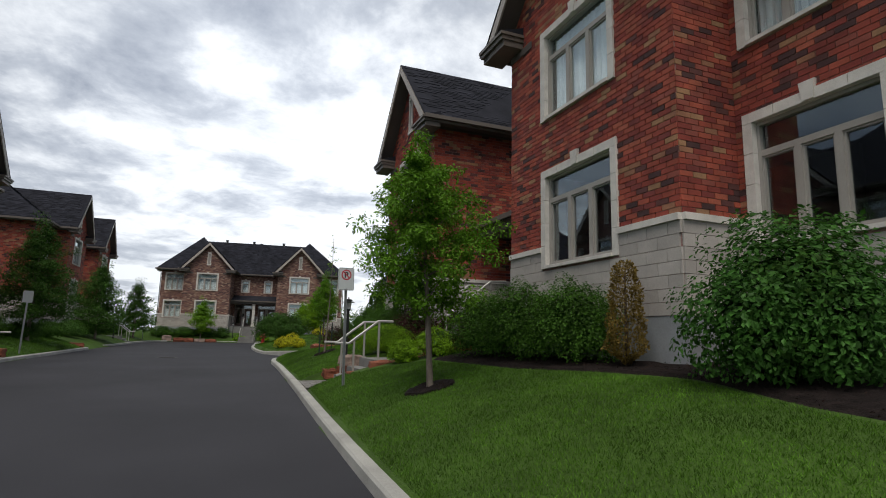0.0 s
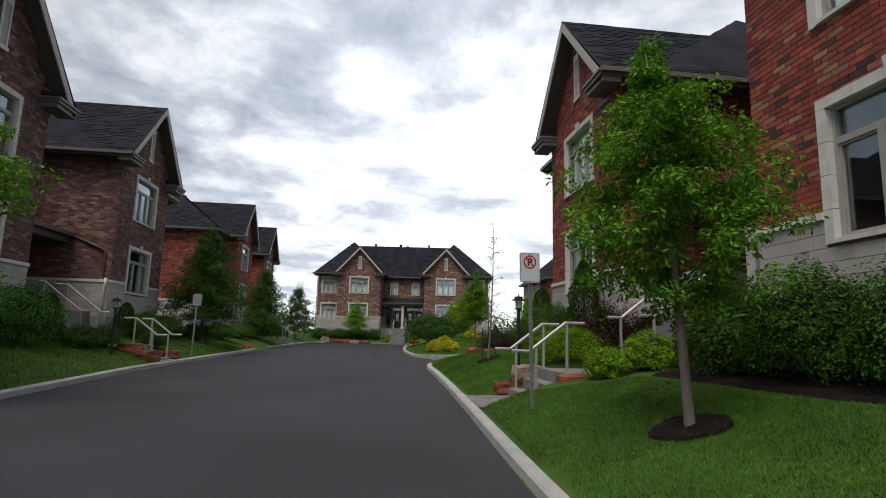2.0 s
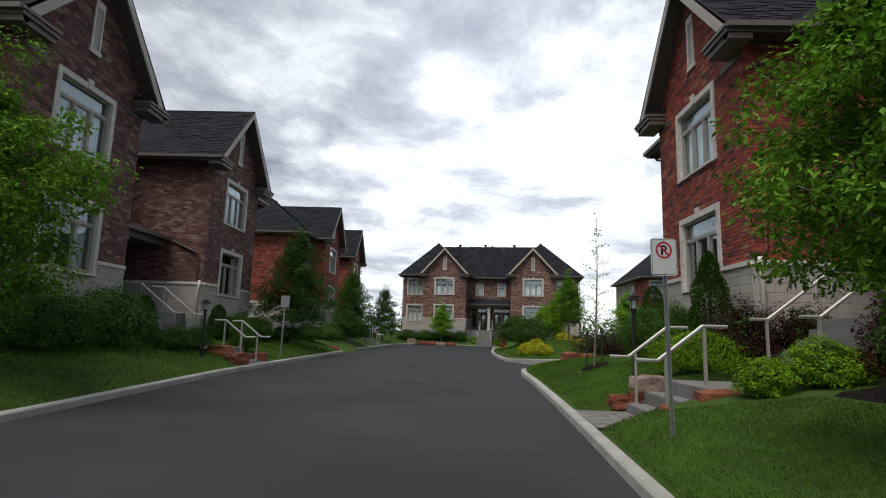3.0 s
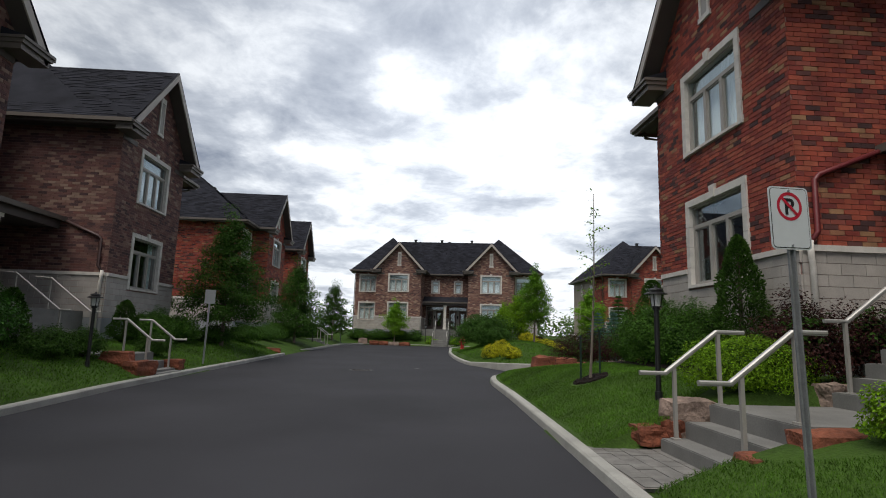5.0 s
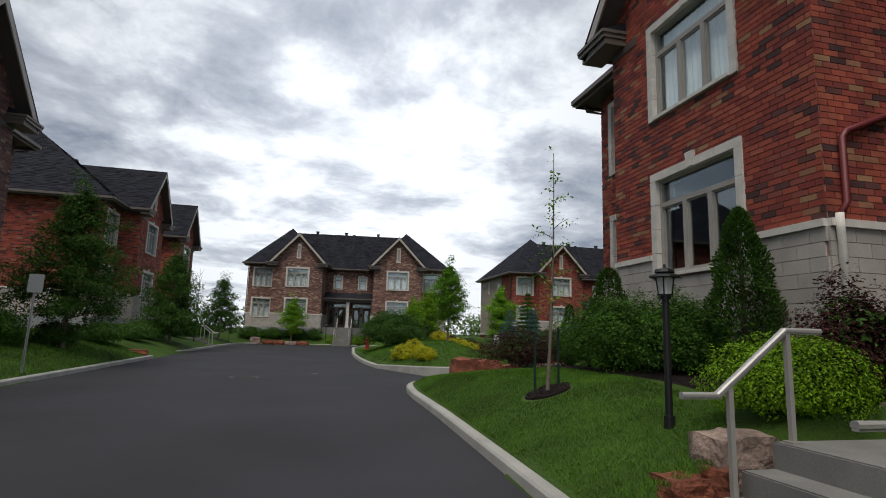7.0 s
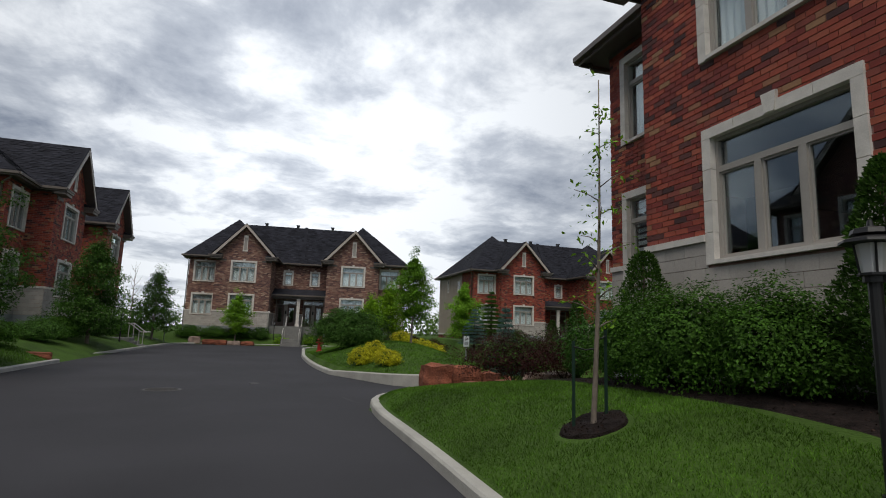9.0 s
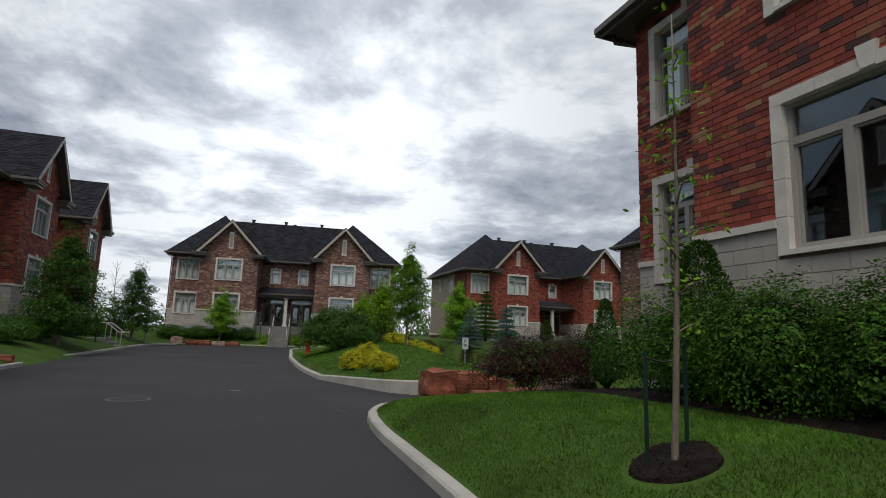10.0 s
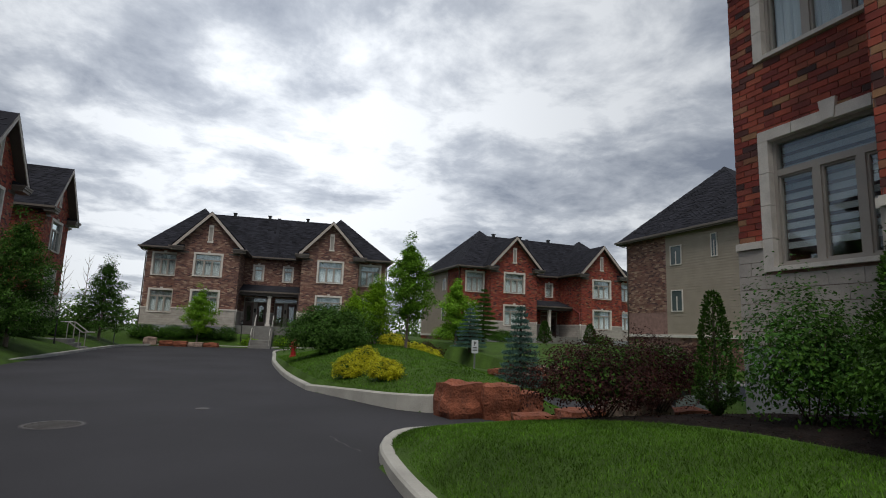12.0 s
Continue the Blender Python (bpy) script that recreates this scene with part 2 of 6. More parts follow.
LEAF = {
    "maple": leaf_material("locust_leaves", (0.110, 0.240, 0.018), 0.5),
    "bush": leaf_material("broad_green_leaves", (0.045, 0.128, 0.020), 0.45, 0.5),
    "hedge": leaf_material("hedge_leaves", (0.050, 0.125, 0.013), 0.55),
    "lime": leaf_material("lime_leaves", (0.155, 0.295, 0.012), 0.5),
    "yellow": leaf_material("yellow_leaves", (0.480, 0.470, 0.022), 0.4),
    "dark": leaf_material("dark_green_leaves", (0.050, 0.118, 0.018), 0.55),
    "purple": leaf_material("purple_leaves", (0.045, 0.016, 0.014), 0.6),
    "cedar": leaf_material("cedar_foliage", (0.040, 0.092, 0.013), 0.5),
    "rust": leaf_material("dead_cedar_foliage", (0.230, 0.160, 0.042), 0.6),
    "blue": leaf_material("blue_spruce_needles", (0.095, 0.180, 0.155), 0.45),
    "fresh": leaf_material("fresh_green_leaves", (0.170, 0.340, 0.026), 0.4),
    "bronze": leaf_material("bronze_twigs", (0.125, 0.068, 0.029), 0.4),
    "wood": leaf_material("far_wood_leaves", (0.100, 0.175, 0.040), 0.4),
}


# ---- building helpers ----
def bm_box(bm, x0, x1, y0, y1, z0, z1):
    vs = [bm.verts.new((x, y, z)) for z in (z0, z1) for x, y in ((x0, y0), (x1, y0), (x1, y1), (x0, y1))]
    for f in ((3, 2, 1, 0), (4, 5, 6, 7), (0, 1, 5, 4), (1, 2, 6, 5), (2, 3, 7, 6), (3, 0, 4, 7)):
        bm.faces.new([vs[i] for i in f])
    return vs


def bm_poly(bm, pts):
    return bm.faces.new([bm.verts.new(p) for p in pts])


def bm_prism(bm, profile, axis, a, b):
    """A profile of (p, q) swept between a and b along an axis; the other two axes in order take p and q."""
    def at(p, q, s):
        return {"x": (s, p, q), "y": (p, s, q), "z": (p, q, s)}[axis]
    va, vb = [bm.verts.new(at(p, q, a)) for p, q in profile], [bm.verts.new(at(p, q, b)) for p, q in profile]
    k = len(profile)
    for i in range(k):
        bm.faces.new([va[i], va[(i + 1) % k], vb[(i + 1) % k], vb[i]])
    bm.faces.new(va[::-1]), bm.faces.new(vb)


def bm_tube(bm, pts, radii, sides=8, cap=True):
    rings, n = [], len(pts)
    for i, p in enumerate(pts):
        p = Vector(p)
        d = (Vector(pts[min(i + 1, n - 1)]) - Vector(pts[max(i - 1, 0)])).normalized()
        u = d.cross(Vector((0.31, 0.95, 0.05))).normalized()
        if u.length < 0.5:
            u = d.cross(Vector((1, 0, 0))).normalized()
        v = d.cross(u)
        r = radii[i] if hasattr(radii, "__len__") else radii
        rings.append([bm.verts.new(p + (u * math.cos(2 * math.pi * k / sides) + v * math.sin(2 * math.pi * k / sides)) * r) for k in range(sides)])
    for a, b in zip(rings, rings[1:]):
        for k in range(sides):
            bm.faces.new([a[k], a[(k + 1) % sides], b[(k + 1) % sides], b[k]])
    if cap:
        bm.faces.new(rings[0][::-1]), bm.faces.new(rings[-1])


def finish(bm, name, mat, smooth=False):
    bmesh.ops.recalc_face_normals(bm, faces=bm.faces)
    me = bpy.data.meshes.new(name)
    bm.to_mesh(me)
    bm.free()
    me.materials.append(mat)
    if smooth:
        me.polygons.foreach_set("use_smooth", [True] * len(me.polygons))
    return me


def part(name, bm, mat, parent, label="", smooth=False, kind="", category=""):
    me = bm if isinstance(bm, bpy.types.Mesh) else finish(bm, name, mat, smooth)
    ob = new(name, me)
    ob.parent = parent
    return tagged(ob, label, category, "", kind)


def thing(name, label, category, at=(0, 0, 0), turn=0.0, group="", data=None):
    ob = new(name, data)
    ob.matrix_basis = pose(*at, 0, 0, turn)
    return tagged(ob, label, category, group)


def raw_mesh(name, verts, faces, mat, smooth=False):
    me = bpy.data.meshes.new(name)
    verts, faces = np.asarray(verts, float), np.asarray(faces, int)
    k = faces.shape[1]
    me.vertices.add(len(verts))
    me.vertices.foreach_set("co", verts.ravel())
    me.loops.add(faces.size)
    me.loops.foreach_set("vertex_index", faces.ravel())
    me.polygons.add(len(faces))
    me.polygons.foreach_set("loop_start", np.arange(0, faces.size, k))
    me.polygons.foreach_set("use_smooth", [smooth] * len(faces))
    me.update(calc_edges=True)
    me.materials.append(mat)
    return me


# ---- the lie of the land ----
def near(v, pairs):
    """Linear between pairs of (position, value)."""
    return float(np.interp(v, [p[0] for p in pairs], [p[1] for p in pairs]))


KERB_R = [(-30, 1.3), (8, 1.5), (11, 1.53), (15, 1.63), (19, 1.78), (23, 1.9), (27.4, 2.0), (28.8, 2.03), (30.2, 2.13)]
KERB_L = [(-30, -6.2), (19, -6.42), (28.9, -6.6), (43, -6.75), (55, -6.75), (66, -6.6), (140, -6.6)]
ISLE = [(34.2, 4.4), (34.9, 3.7), (37, 2.9), (38.6, 2.35), (43, 2.15), (50, 2.3), (56, 2.75), (62, 3.3), (66, 5.5)]


def road_z(y):
    return -0.30 + 0.015 * min(max(y - 6, 0), 20)


def ramp_z(x):
    return -0.11 * min(max(x - 5.0, 0), 10.5)


def land(x, y):
    """Height of the ground."""
    g = road_z(y)
    if 1.9 < x < 6.2 and abs(y - 19.65) < 0.9:
        return -0.04
    if -10.5 < x < -6.75 and (abs(y - 29.0) < 0.86 or abs(y - 58.9) < 0.86):
        return 0.02
    if y > 69.9 and abs(x - 3.0) < 1.0 and y < 73:
        return 0.02
    if y < 32.0 and x > near(y, KERB_R):
        e = x - near(y, KERB_R) - 0.24
        if y > 29.9 and x < 3.55:
            e = min(e, (1 - math.hypot((x - 3.55) / 1.42, (y - 30.2) / 1.85)) * 1.45 - 0.24)
            if e < 0:
                return g + (0.1 if e > -0.12 else -0.08)
        f = (31.75 - y) * 0.40
        if x > 7.2 and y > 29.6:
            return max(ramp_z(x) - 0.1, 0.9 - 0.8 * (y - 29.6) - 0.3 * max(x - 8, 0))
        d = e if f > 6 else (e * f / math.hypot(e, f) * 1.15 if e > 0 and f > 0 else min(e, f))
        if d > 0:
            return g + 0.13 + 1.22 * (1 - math.exp(-min(d, e) / near(y, [(21.8, 2.75), (23.6, 2.2)])))
        return g + (0.1 if d > -0.12 else -0.08)
    if x < -6.3 and y < 68.5 and x < near(y, KERB_L):
        d = near(y, KERB_L) - 0.24 - x
        return g + 0.13 + 1.0 * (1 - math.exp(-d / 2.2)) if d > 0 else g + (0.1 if d > -0.12 else -0.08)
    if 34.2 < y < 66 and x > near(y, ISLE) and x < 13:
        d = x - near(y, ISLE) - 0.24
        if d > 0:
            d = min(d, max(y - 34.5, 0) * 1.2)
            hump = 0.75 * math.exp(-((x - 5.8) ** 2 / 9 + (y - 44) ** 2 / 60))
            return 0.13 + 0.10 * min(d, 2) + hump - 0.35 * max(x - 6.6, 0) * (1 if y < 46 else 0.2)
        return 0.08 if d > -0.12 else -0.08
    if y > 69.95 and x < 14:
        return 0.13 + 0.45 * min(y - 69.95, 2)
    if y > 69.3 and x < 14:
        return -0.08
    if x > 9.5 and y > 45 and (x > 13 or y > 66):
        return 0.1 + 0.085 * min(y - 45, 12)
    if x > 5.2 and y >= 31.9 and y < 56:
        return ramp_z(x) - 0.08
    return g - 0.08


xs = [-600, -300, -150, -80, -50, -35, -25] + [round(v, 3) for v in np.arange(-18, 16.01, 0.25)] + [18, 20, 23, 26, 30, 35, 45, 60, 90, 150, 300, 600]
ys = [-600, -200, -80, -40, -20, -10] + [round(v, 3) for v in np.arange(-5, 50, 0.3)] + [round(v, 3) for v in np.arange(50, 90, 0.8)] + [95, 105, 120, 150, 200, 300, 600, 1200]
gv = [(x, y, land(x, y)) for y in ys for x in xs]
nx = len(xs)
gf = [(j * nx + i, j * nx + i + 1, (j + 1) * nx + i + 1, (j + 1) * nx + i) for j in range(len(ys) - 1) for i in range(nx - 1)]
ground = tagged(new("ground", raw_mesh("ground", gv, gf, M["lawn"], True)), "mown green lawn rising from the kerbs to the houses", "ground", "", "structure")


def strip(name, left, right, mat, label, category, lift=0.0, z=None):
    """A sheet between two lines of points."""
    bm = bmesh.new()
    rows = [[bm.verts.new((x, y, (z(x, y) if z else road_z(y)) + lift)) for x, y in line] for line in (left, right)]
    for i in range(len(left) - 1):
        bm.faces.new([rows[0][i], rows[1][i], rows[1][i + 1], rows[0][i + 1]])
    return tagged(new(name, finish(bm, name, mat)), label, category, "", "structure")


yr = [-30, -10, 0, 3, 6, 9, 11, 13, 15, 17, 19, 21, 23, 25, 26, 27.4, 29, 30.2, 31.5, 33, 34.2, 34.9, 37, 38.6, 43, 50, 56, 62, 66]
right_line = [(near(y, KERB_R) + 0.08 if y < 30.5 else (4.9 if y < 34.3 else near(y, ISLE) + 0.08), y) for y in yr]
strip("road", [(near(y, KERB_L) - 0.08, y) for y in yr], right_line, M["asphalt"], "dark smooth asphalt road between concrete kerbs", "road")
strip("road", [(-6.7, 66), (-6.4, 69.8)], [(13.5, 66), (13.5, 69.8)], M["asphalt"], "dark asphalt of the crossing road before the far houses", "road", 0.0, lambda x, y: 0.0)
strip("road", [(x, 31.5) for x in (4.9, 6, 7, 9, 12, 15.5, 25)], [(x, 35.5 if x < 6 else 37 + (x - 6) * 1.2) for x in (4.9, 6, 7, 9, 12, 15.5, 25)], M["asphalt"], "asphalt ramp sloping down to the parking court", "ramp", 0.0, lambda x, y: ramp_z(x))


def kerb(name, line, label, height=0.13, width=0.2, z=None, inward=1):
    """A kerb along a line of points; its body lies to the right of the line for inward 1."""
    bm = bmesh.new()
    rings = []
    n = len(line)
    for i, (x, y) in enumerate(line):
        a, b = line[max(i - 1, 0)], line[min(i + 1, n - 1)]
        d = Vector((b[0] - a[0], b[1] - a[1])).normalized()
        s = Vector((d.y, -d.x)) * inward
        h = height(i / (n - 1)) if callable(height) else height
        g = z(x, y) if z else road_z(y)
        prof = ((0, -0.12), (0.02, h - 0.025), (0.045, h), (width - 0.02, h), (width, h - 0.02), (width, -0.12))
        rings.append([bm.verts.new((x + s.x * o, y + s.y * o, g + v)) for o, v in prof])
    for a, b in zip(rings, rings[1:]):
        for k in range(len(a)):
            bm.faces.new([a[k], a[(k + 1) % len(a)], b[(k + 1) % len(a)], b[k]])
    bm.faces.new(rings[0]), bm.faces.new(rings[-1])
    return tagged(new(name, finish(bm, name, M["kerb"])), label, "kerb", "", "structure")


def smooth_line(pts, step=0.5):
    """Points along a Catmull-Rom curve."""
    out = []
    p = [pts[0]] + list(pts) + [pts[-1]]
    for i in range(1, len(p) - 2):
        a, b, c, d = (Vector(q) for q in p[i - 1:i + 3])
        k = max(2, int((c - b).length / step))
        for j in range(k):
            t = j / k
            out.append(tuple(0.5 * ((2 * b) + (c - a) * t + (2 * a - 5 * b + 4 * c - d) * t * t + (3 * b - a - 3 * c + d) * t ** 3)))
    return out + [tuple(pts[-1])]


def stretches(line, label, length=3.0, **kw):
    """One kerb cast in lengths, with thin joints between them."""
    made, run, last = [], [line[0]], 0.0
    for a, b in zip(line, line[1:]):
        run.append(b)
        last += math.dist(a, b)
        if last > length or b is line[-1]:
            made.append(run)
            q = Vector(b) + (Vector(b) - Vector(a)).normalized() * 0.006
            run, last = [tuple(q)], 0.0
    for r in made:
        if len(r) > 1 and math.dist(r[0], r[-1]) > 0.05:
            kerb("kerb", r, label, **kw)


stretches(smooth_line([(near(y, KERB_R), y) for y in (-12, -6, 0, 6, 11, 15, 19, 23, 27.4, 28.8)] + [(2.12, 29.9), (2.28, 30.8), (2.72, 31.75), (3.3, 32.05), (4.2, 32.05), (5.2, 31.95)], 0.35), "pale cast concrete kerb edging the lawn, rounding the corner")
stretches(smooth_line([(near(y, KERB_L), y) for y in (-12, 0, 10, 19, 28.9, 36, 43)], 0.8), "pale concrete kerb edging the opposite lawn", inward=-1)
stretches(smooth_line([(-7.3, 44.2), (-6.95, 48), (-6.75, 55), (-6.6, 62), (-6.3, 66.5), (-5.2, 69.3), (-3.6, 69.7), (4.2, 69.7)], 0.8), "pale concrete kerb before the far houses", inward=-1)
stretches(smooth_line([(4.6, 69.7), (9, 69.7), (14, 69.7)], 2.0), "pale concrete kerb before the far houses", inward=-1)
kerb("retaining_wall", smooth_line([(4.45, 34.15), (3.7, 34.8), (2.9, 37.0), (2.35, 38.6)], 0.4), "low concrete retaining wall tapering into the kerb", lambda f: 0.36 - 0.22 * f)
stretches(smooth_line([(2.35, 38.6), (2.15, 43), (2.3, 50), (2.75, 56), (3.3, 62), (5.0, 65.6), (9, 66)], 0.6), "pale concrete kerb round the planted island", height=0.14)

# ---- houses ----
WING0, WING1, OUT1, MID = 2.545, 7.415, 9.97, 4.98
BACK, REC, OUTY = 12.0, 4.0, 1.15
CAP, EAVE, APEX, STONE0 = 3.0, 7.95, 11.03, 1.57
COURSE, BRICK = 0.089, 0.258


class Panel:
    """An upright wall panel: origin o, the way u along it, outward way n; holes are (u0, u1, z0, z1); top(u) limits a gable."""

    def __init__(self, o, u, n, width, z0, z1, holes=(), gable=None):
        self.o, self.u, self.n, self.w, self.z0, self.z1, self.holes, self.gable = Vector(o), Vector(u), Vector(n), width, z0, z1, list(holes), gable

    def at(self, s, d, z):
        p = self.o + self.u * s + self.n * d
        return (p.x, p.y, z)

    def top(self, s):
        if not self.gable:
            return self.z1
        mid, peak, slope = self.gable
        return peak - abs(s - mid) * slope

    def wall(self, bm, thick=0.3, face=0.0):
        cuts_u = sorted({0.0, self.w, *[h[0] for h in self.holes], *[h[1] for h in self.holes]})
        cuts_z = sorted({self.z0, self.z1, *[h[2] for h in self.holes], *[h[3] for h in self.holes]})
        cuts_z = [z for z in cuts_z if self.z0 <= z <= self.z1]

        def quad(pts):
            bm.faces.new([bm.verts.new(p) for p in pts])

        for a, b in zip(cuts_u, cuts_u[1:]):
            for c, d in zip(cuts_z, cuts_z[1:]):
                m, k = (a + b) / 2, (c + d) / 2
                if any(h[0] < m < h[1] and h[2] < k < h[3] for h in self.holes):
                    continue
                quad([self.at(a, face, c), self.at(b, face, c), self.at(b, face, d), self.at(a, face, d)])
                quad([self.at(b, -thick, c), self.at(a, -thick, c), self.at(a, -thick, d), self.at(b, -thick, d)])
        for a, b, c, d in self.holes:
            c2, d2 = max(c, self.z0), min(d, self.z1)
            if d2 <= c2:
                continue
            for s in (a, b):
                quad([self.at(s, face, c2), self.at(s, -thick, c2), self.at(s, -thick, d2), self.at(s, face, d2)])
            if c2 == c:
                quad([self.at(a, face, c), self.at(b, face, c), self.at(b, -thick, c), self.at(a, -thick, c)])
            if d2 == d:
                quad([self.at(a, face, d), self.at(b, face, d), self.at(b, -thick, d), self.at(a, -thick, d)])
        if self.gable:
            mid, peak, slope = self.gable
            for dd in (face, -thick):
                quad([self.at(0, dd, self.z1), self.at(self.w, dd, self.z1), self.at(self.w, dd, self.top(self.w)), self.at(mid, dd, peak), self.at(0, dd, self.top(0))])

    def pieces(self, course, length, z0, z1, gap, seed=0):
        """The free rectangles (u0, u1, z0, z1) of bricks laid in courses between the heights."""
        rng = random.Random(seed)
        rows = int(round((z1 - z0) / course))
        out = []
        for r in range(rows):
            a, b = z0 + r * course, z0 + (r + 1) * course
            zm = (a + b) / 2
            lo, hi = 0.0, self.w
            if self.gable and b > self.z1:
                mid, peak, slope = self.gable
                half = (peak - b) / slope
                if half < 0.1:
                    continue
                lo, hi = max(0, mid - half), min(self.w, mid + half)
            blocked = sorted((h[0], h[1]) for h in self.holes if h[2] < zm < h[3])
            spans, s = [], lo
            for c, d in blocked:
                if c > s:
                    spans.append((s, c))
                s = max(s, d)
            if s < hi:
                spans.append((s, hi))
            start = -length * (0.5 if r % 2 else 0.0) + rng.uniform(-0.02, 0.02)
            for c, d in spans:
                k = math.floor((c - start) / length)
                x = start + k * length
                while x < d - 1e-6:
                    u0, u1 = max(x, c), min(x + length, d)
                    if u1 - u0 > 0.03:
                        out.append((u0 + (gap / 2 if u0 > c else 0), u1 - (gap / 2 if u1 < d else 0), a + gap / 2, b - gap / 2))
                    x += length
        return out


def laid(name, items, proud, mat):
    """One mesh of many laid pieces; items are (panel, u0, u1, z0, z1)."""
    verts, faces = [], []
    for p, a, b, c, d in items:
        k = len(verts)
        for dep in (-0.005, proud):
            verts += [p.at(a, dep, c), p.at(b, dep, c), p.at(b, dep, d), p.at(a, dep, d)]
        faces += [(k + 4, k + 5, k + 6, k + 7), (k, k + 1, k + 5, k + 4), (k + 1, k + 2, k + 6, k + 5), (k + 2, k + 3, k + 7, k + 6), (k + 3, k, k + 4, k + 7)]
    me = raw_mesh(name, verts, faces, mat)
    return me


def window_unit(house, p, u0, u1, z0, z1, lights, cover, label, rng, detail=True):
    """A window in the panel p: frame, panes, stone surround, sill, keystone, and what hangs behind the panes. u0..z1 bound the frame."""
    def b3(bm, a, b, c, d, back, front):
        vs = [bm.verts.new(p.at(s, dd, z)) for z in (c, d) for s, dd in ((a, back), (b, back), (b, front), (a, front))]
        for f in ((3, 2, 1, 0), (4, 5, 6, 7), (0, 1, 5, 4), (1, 2, 6, 5), (2, 3, 7, 6), (3, 0, 4, 7)):
            bm.faces.new([vs[i] for i in f])

    bm = bmesh.new()
    w, h = u1 - u0, z1 - z0
    tz = z0 + h * 0.735
    fr, back, front = 0.05, -0.15, -0.055
    def ring(bm, a, b, c, d, t, back, front):
        rs = []
        for o, dd in ((0, back), (0, front), (t, front), (t, back)):
            rs.append([bm.verts.new(p.at(x, dd, z)) for x, z in ((a + o, c + o), (b - o, c + o), (b - o, d - o), (a + o, d - o))])
        for r in range(4):
            q, w2 = rs[r], rs[(r + 1) % 4]
            for k in range(4):
                bm.faces.new([q[k], q[(k + 1) % 4], w2[(k + 1) % 4], w2[k]])

    ring(bm, u0, u1, z0, z1, fr, back, front)
    win = part("window", bm, M["frame"], house, label)
    bm = bmesh.new()
    b3(bm, u0 + fr, u1 - fr, tz - 0.045, tz + 0.045, back, front - 0.005)
    part("transom", bm, M["frame"], win)
    inner0, inner1 = u0 + fr, u1 - fr
    step = (inner1 - inner0) / lights
    for i in range(1, lights):
        bm = bmesh.new()
        b3(bm, inner0 + i * step - 0.05, inner0 + i * step + 0.05, z0 + fr, tz - 0.045, back, front - 0.004)
        part("mullion", bm, M["frame"], win)
    for i in range(lights):
        a, b = inner0 + i * step + (0.05 if i else 0), inner0 + (i + 1) * step - (0.05 if i < lights - 1 else 0)
        bm = bmesh.new()
        ring(bm, a, b, z0 + fr, tz - 0.045, 0.03, back + 0.02, front - 0.03)
        part("sash", bm, M["frame"], win)
    for i in range(lights + 1):
        bm = bmesh.new()
        if i < lights:
            a, b, c, d = inner0 + i * step + 0.03 + (0.05 if i else 0), inner0 + (i + 1) * step - 0.03 - (0.05 if i < lights - 1 else 0), z0 + fr + 0.03, tz - 0.075
        else:
            a, b, c, d = inner0, inner1, tz + 0.045, z1 - fr
        b3(bm, a, b, c, d, -0.122, -0.114)
        g = part("pane", bm, M["glass"], win)
        g.visible_shadow = False
    if cover == "blind":
        bm = bmesh.new()
        z = z1 - 0.08
        while z > z0 + 0.3:
            b3(bm, u0 + 0.03, u1 - 0.03, z - 0.085, z, -0.222, -0.214)
            z -= 0.135
        part("striped_blind", bm, M["blind"], win, "half-drawn blind with pale and open stripes")
    if cover in ("curtain", "sides"):
        spans = [(u0 + 0.02, u1 - 0.02)] if cover == "curtain" else [(u0 + 0.02, u0 + w * 0.2), (u1 - w * 0.2, u1 - 0.02)]
        for a, b in spans:
            bm = bmesh.new()
            k = max(6, int((b - a) / 0.035))
            rows = [[bm.verts.new(p.at(a + (b - a) * i / k, -0.25 + 0.02 * math.sin(i * 1.7 + 0.6 * math.sin(i * 0.4)), z)) for i in range(k + 1)] for z in (z0 + 0.02, z1 - 0.03)]
            for i in range(k):
                bm.faces.new([rows[0][i], rows[0][i + 1], rows[1][i + 1], rows[1][i]])
            part("curtain", bm, M["curtain"], win, "hanging pale sheer curtain")
    js = 0.15
    n = 4

    def stone(*r):
        bm = bmesh.new()
        b3(bm, *r, -0.11, 0.045)
        part("surround_stone", bm, M["stone"], win)

    for a, b in ((u0 - js, u0), (u1, u1 + js)):
        for i in range(n):
            stone(a, b, z0 - 0.06 + (h + 0.06) * i / n + 0.004, z0 - 0.06 + (h + 0.06) * (i + 1) / n - 0.004)
    k = 4 if w > 1.4 else 2
    for i in range(k):
        a, b = u0 - js + (w + 2 * js) * i / k, u0 - js + (w + 2 * js) * (i + 1) / k
        stone(a + (0.004 if i else 0), b - (0.004 if i < k - 1 else 0), z1, z1 + js)
    bm = bmesh.new()
    b3(bm, u0, u1, z0 - 0.06, z0, -0.11, 0.075)
    part("sill", bm, M["stone"], win)
    bm = bmesh.new()
    m = (u0 + u1) / 2
    vs = [bm.verts.new(p.at(m + s, d, z)) for d in (-0.02, 0.065) for s, z in ((-0.075, z1 + 0.01), (0.075, z1 + 0.01), (0.11, z1 + js + 0.12), (-0.11, z1 + js + 0.12))]
    for f in ((0, 1, 2, 3), (7, 6, 5, 4), (0, 4, 5, 1), (1, 5, 6, 2), (2, 6, 7, 3), (3, 7, 4, 0)):
        bm.faces.new([vs[i] for i in f])
    part("keystone", bm, M["stone"], win)
    return win


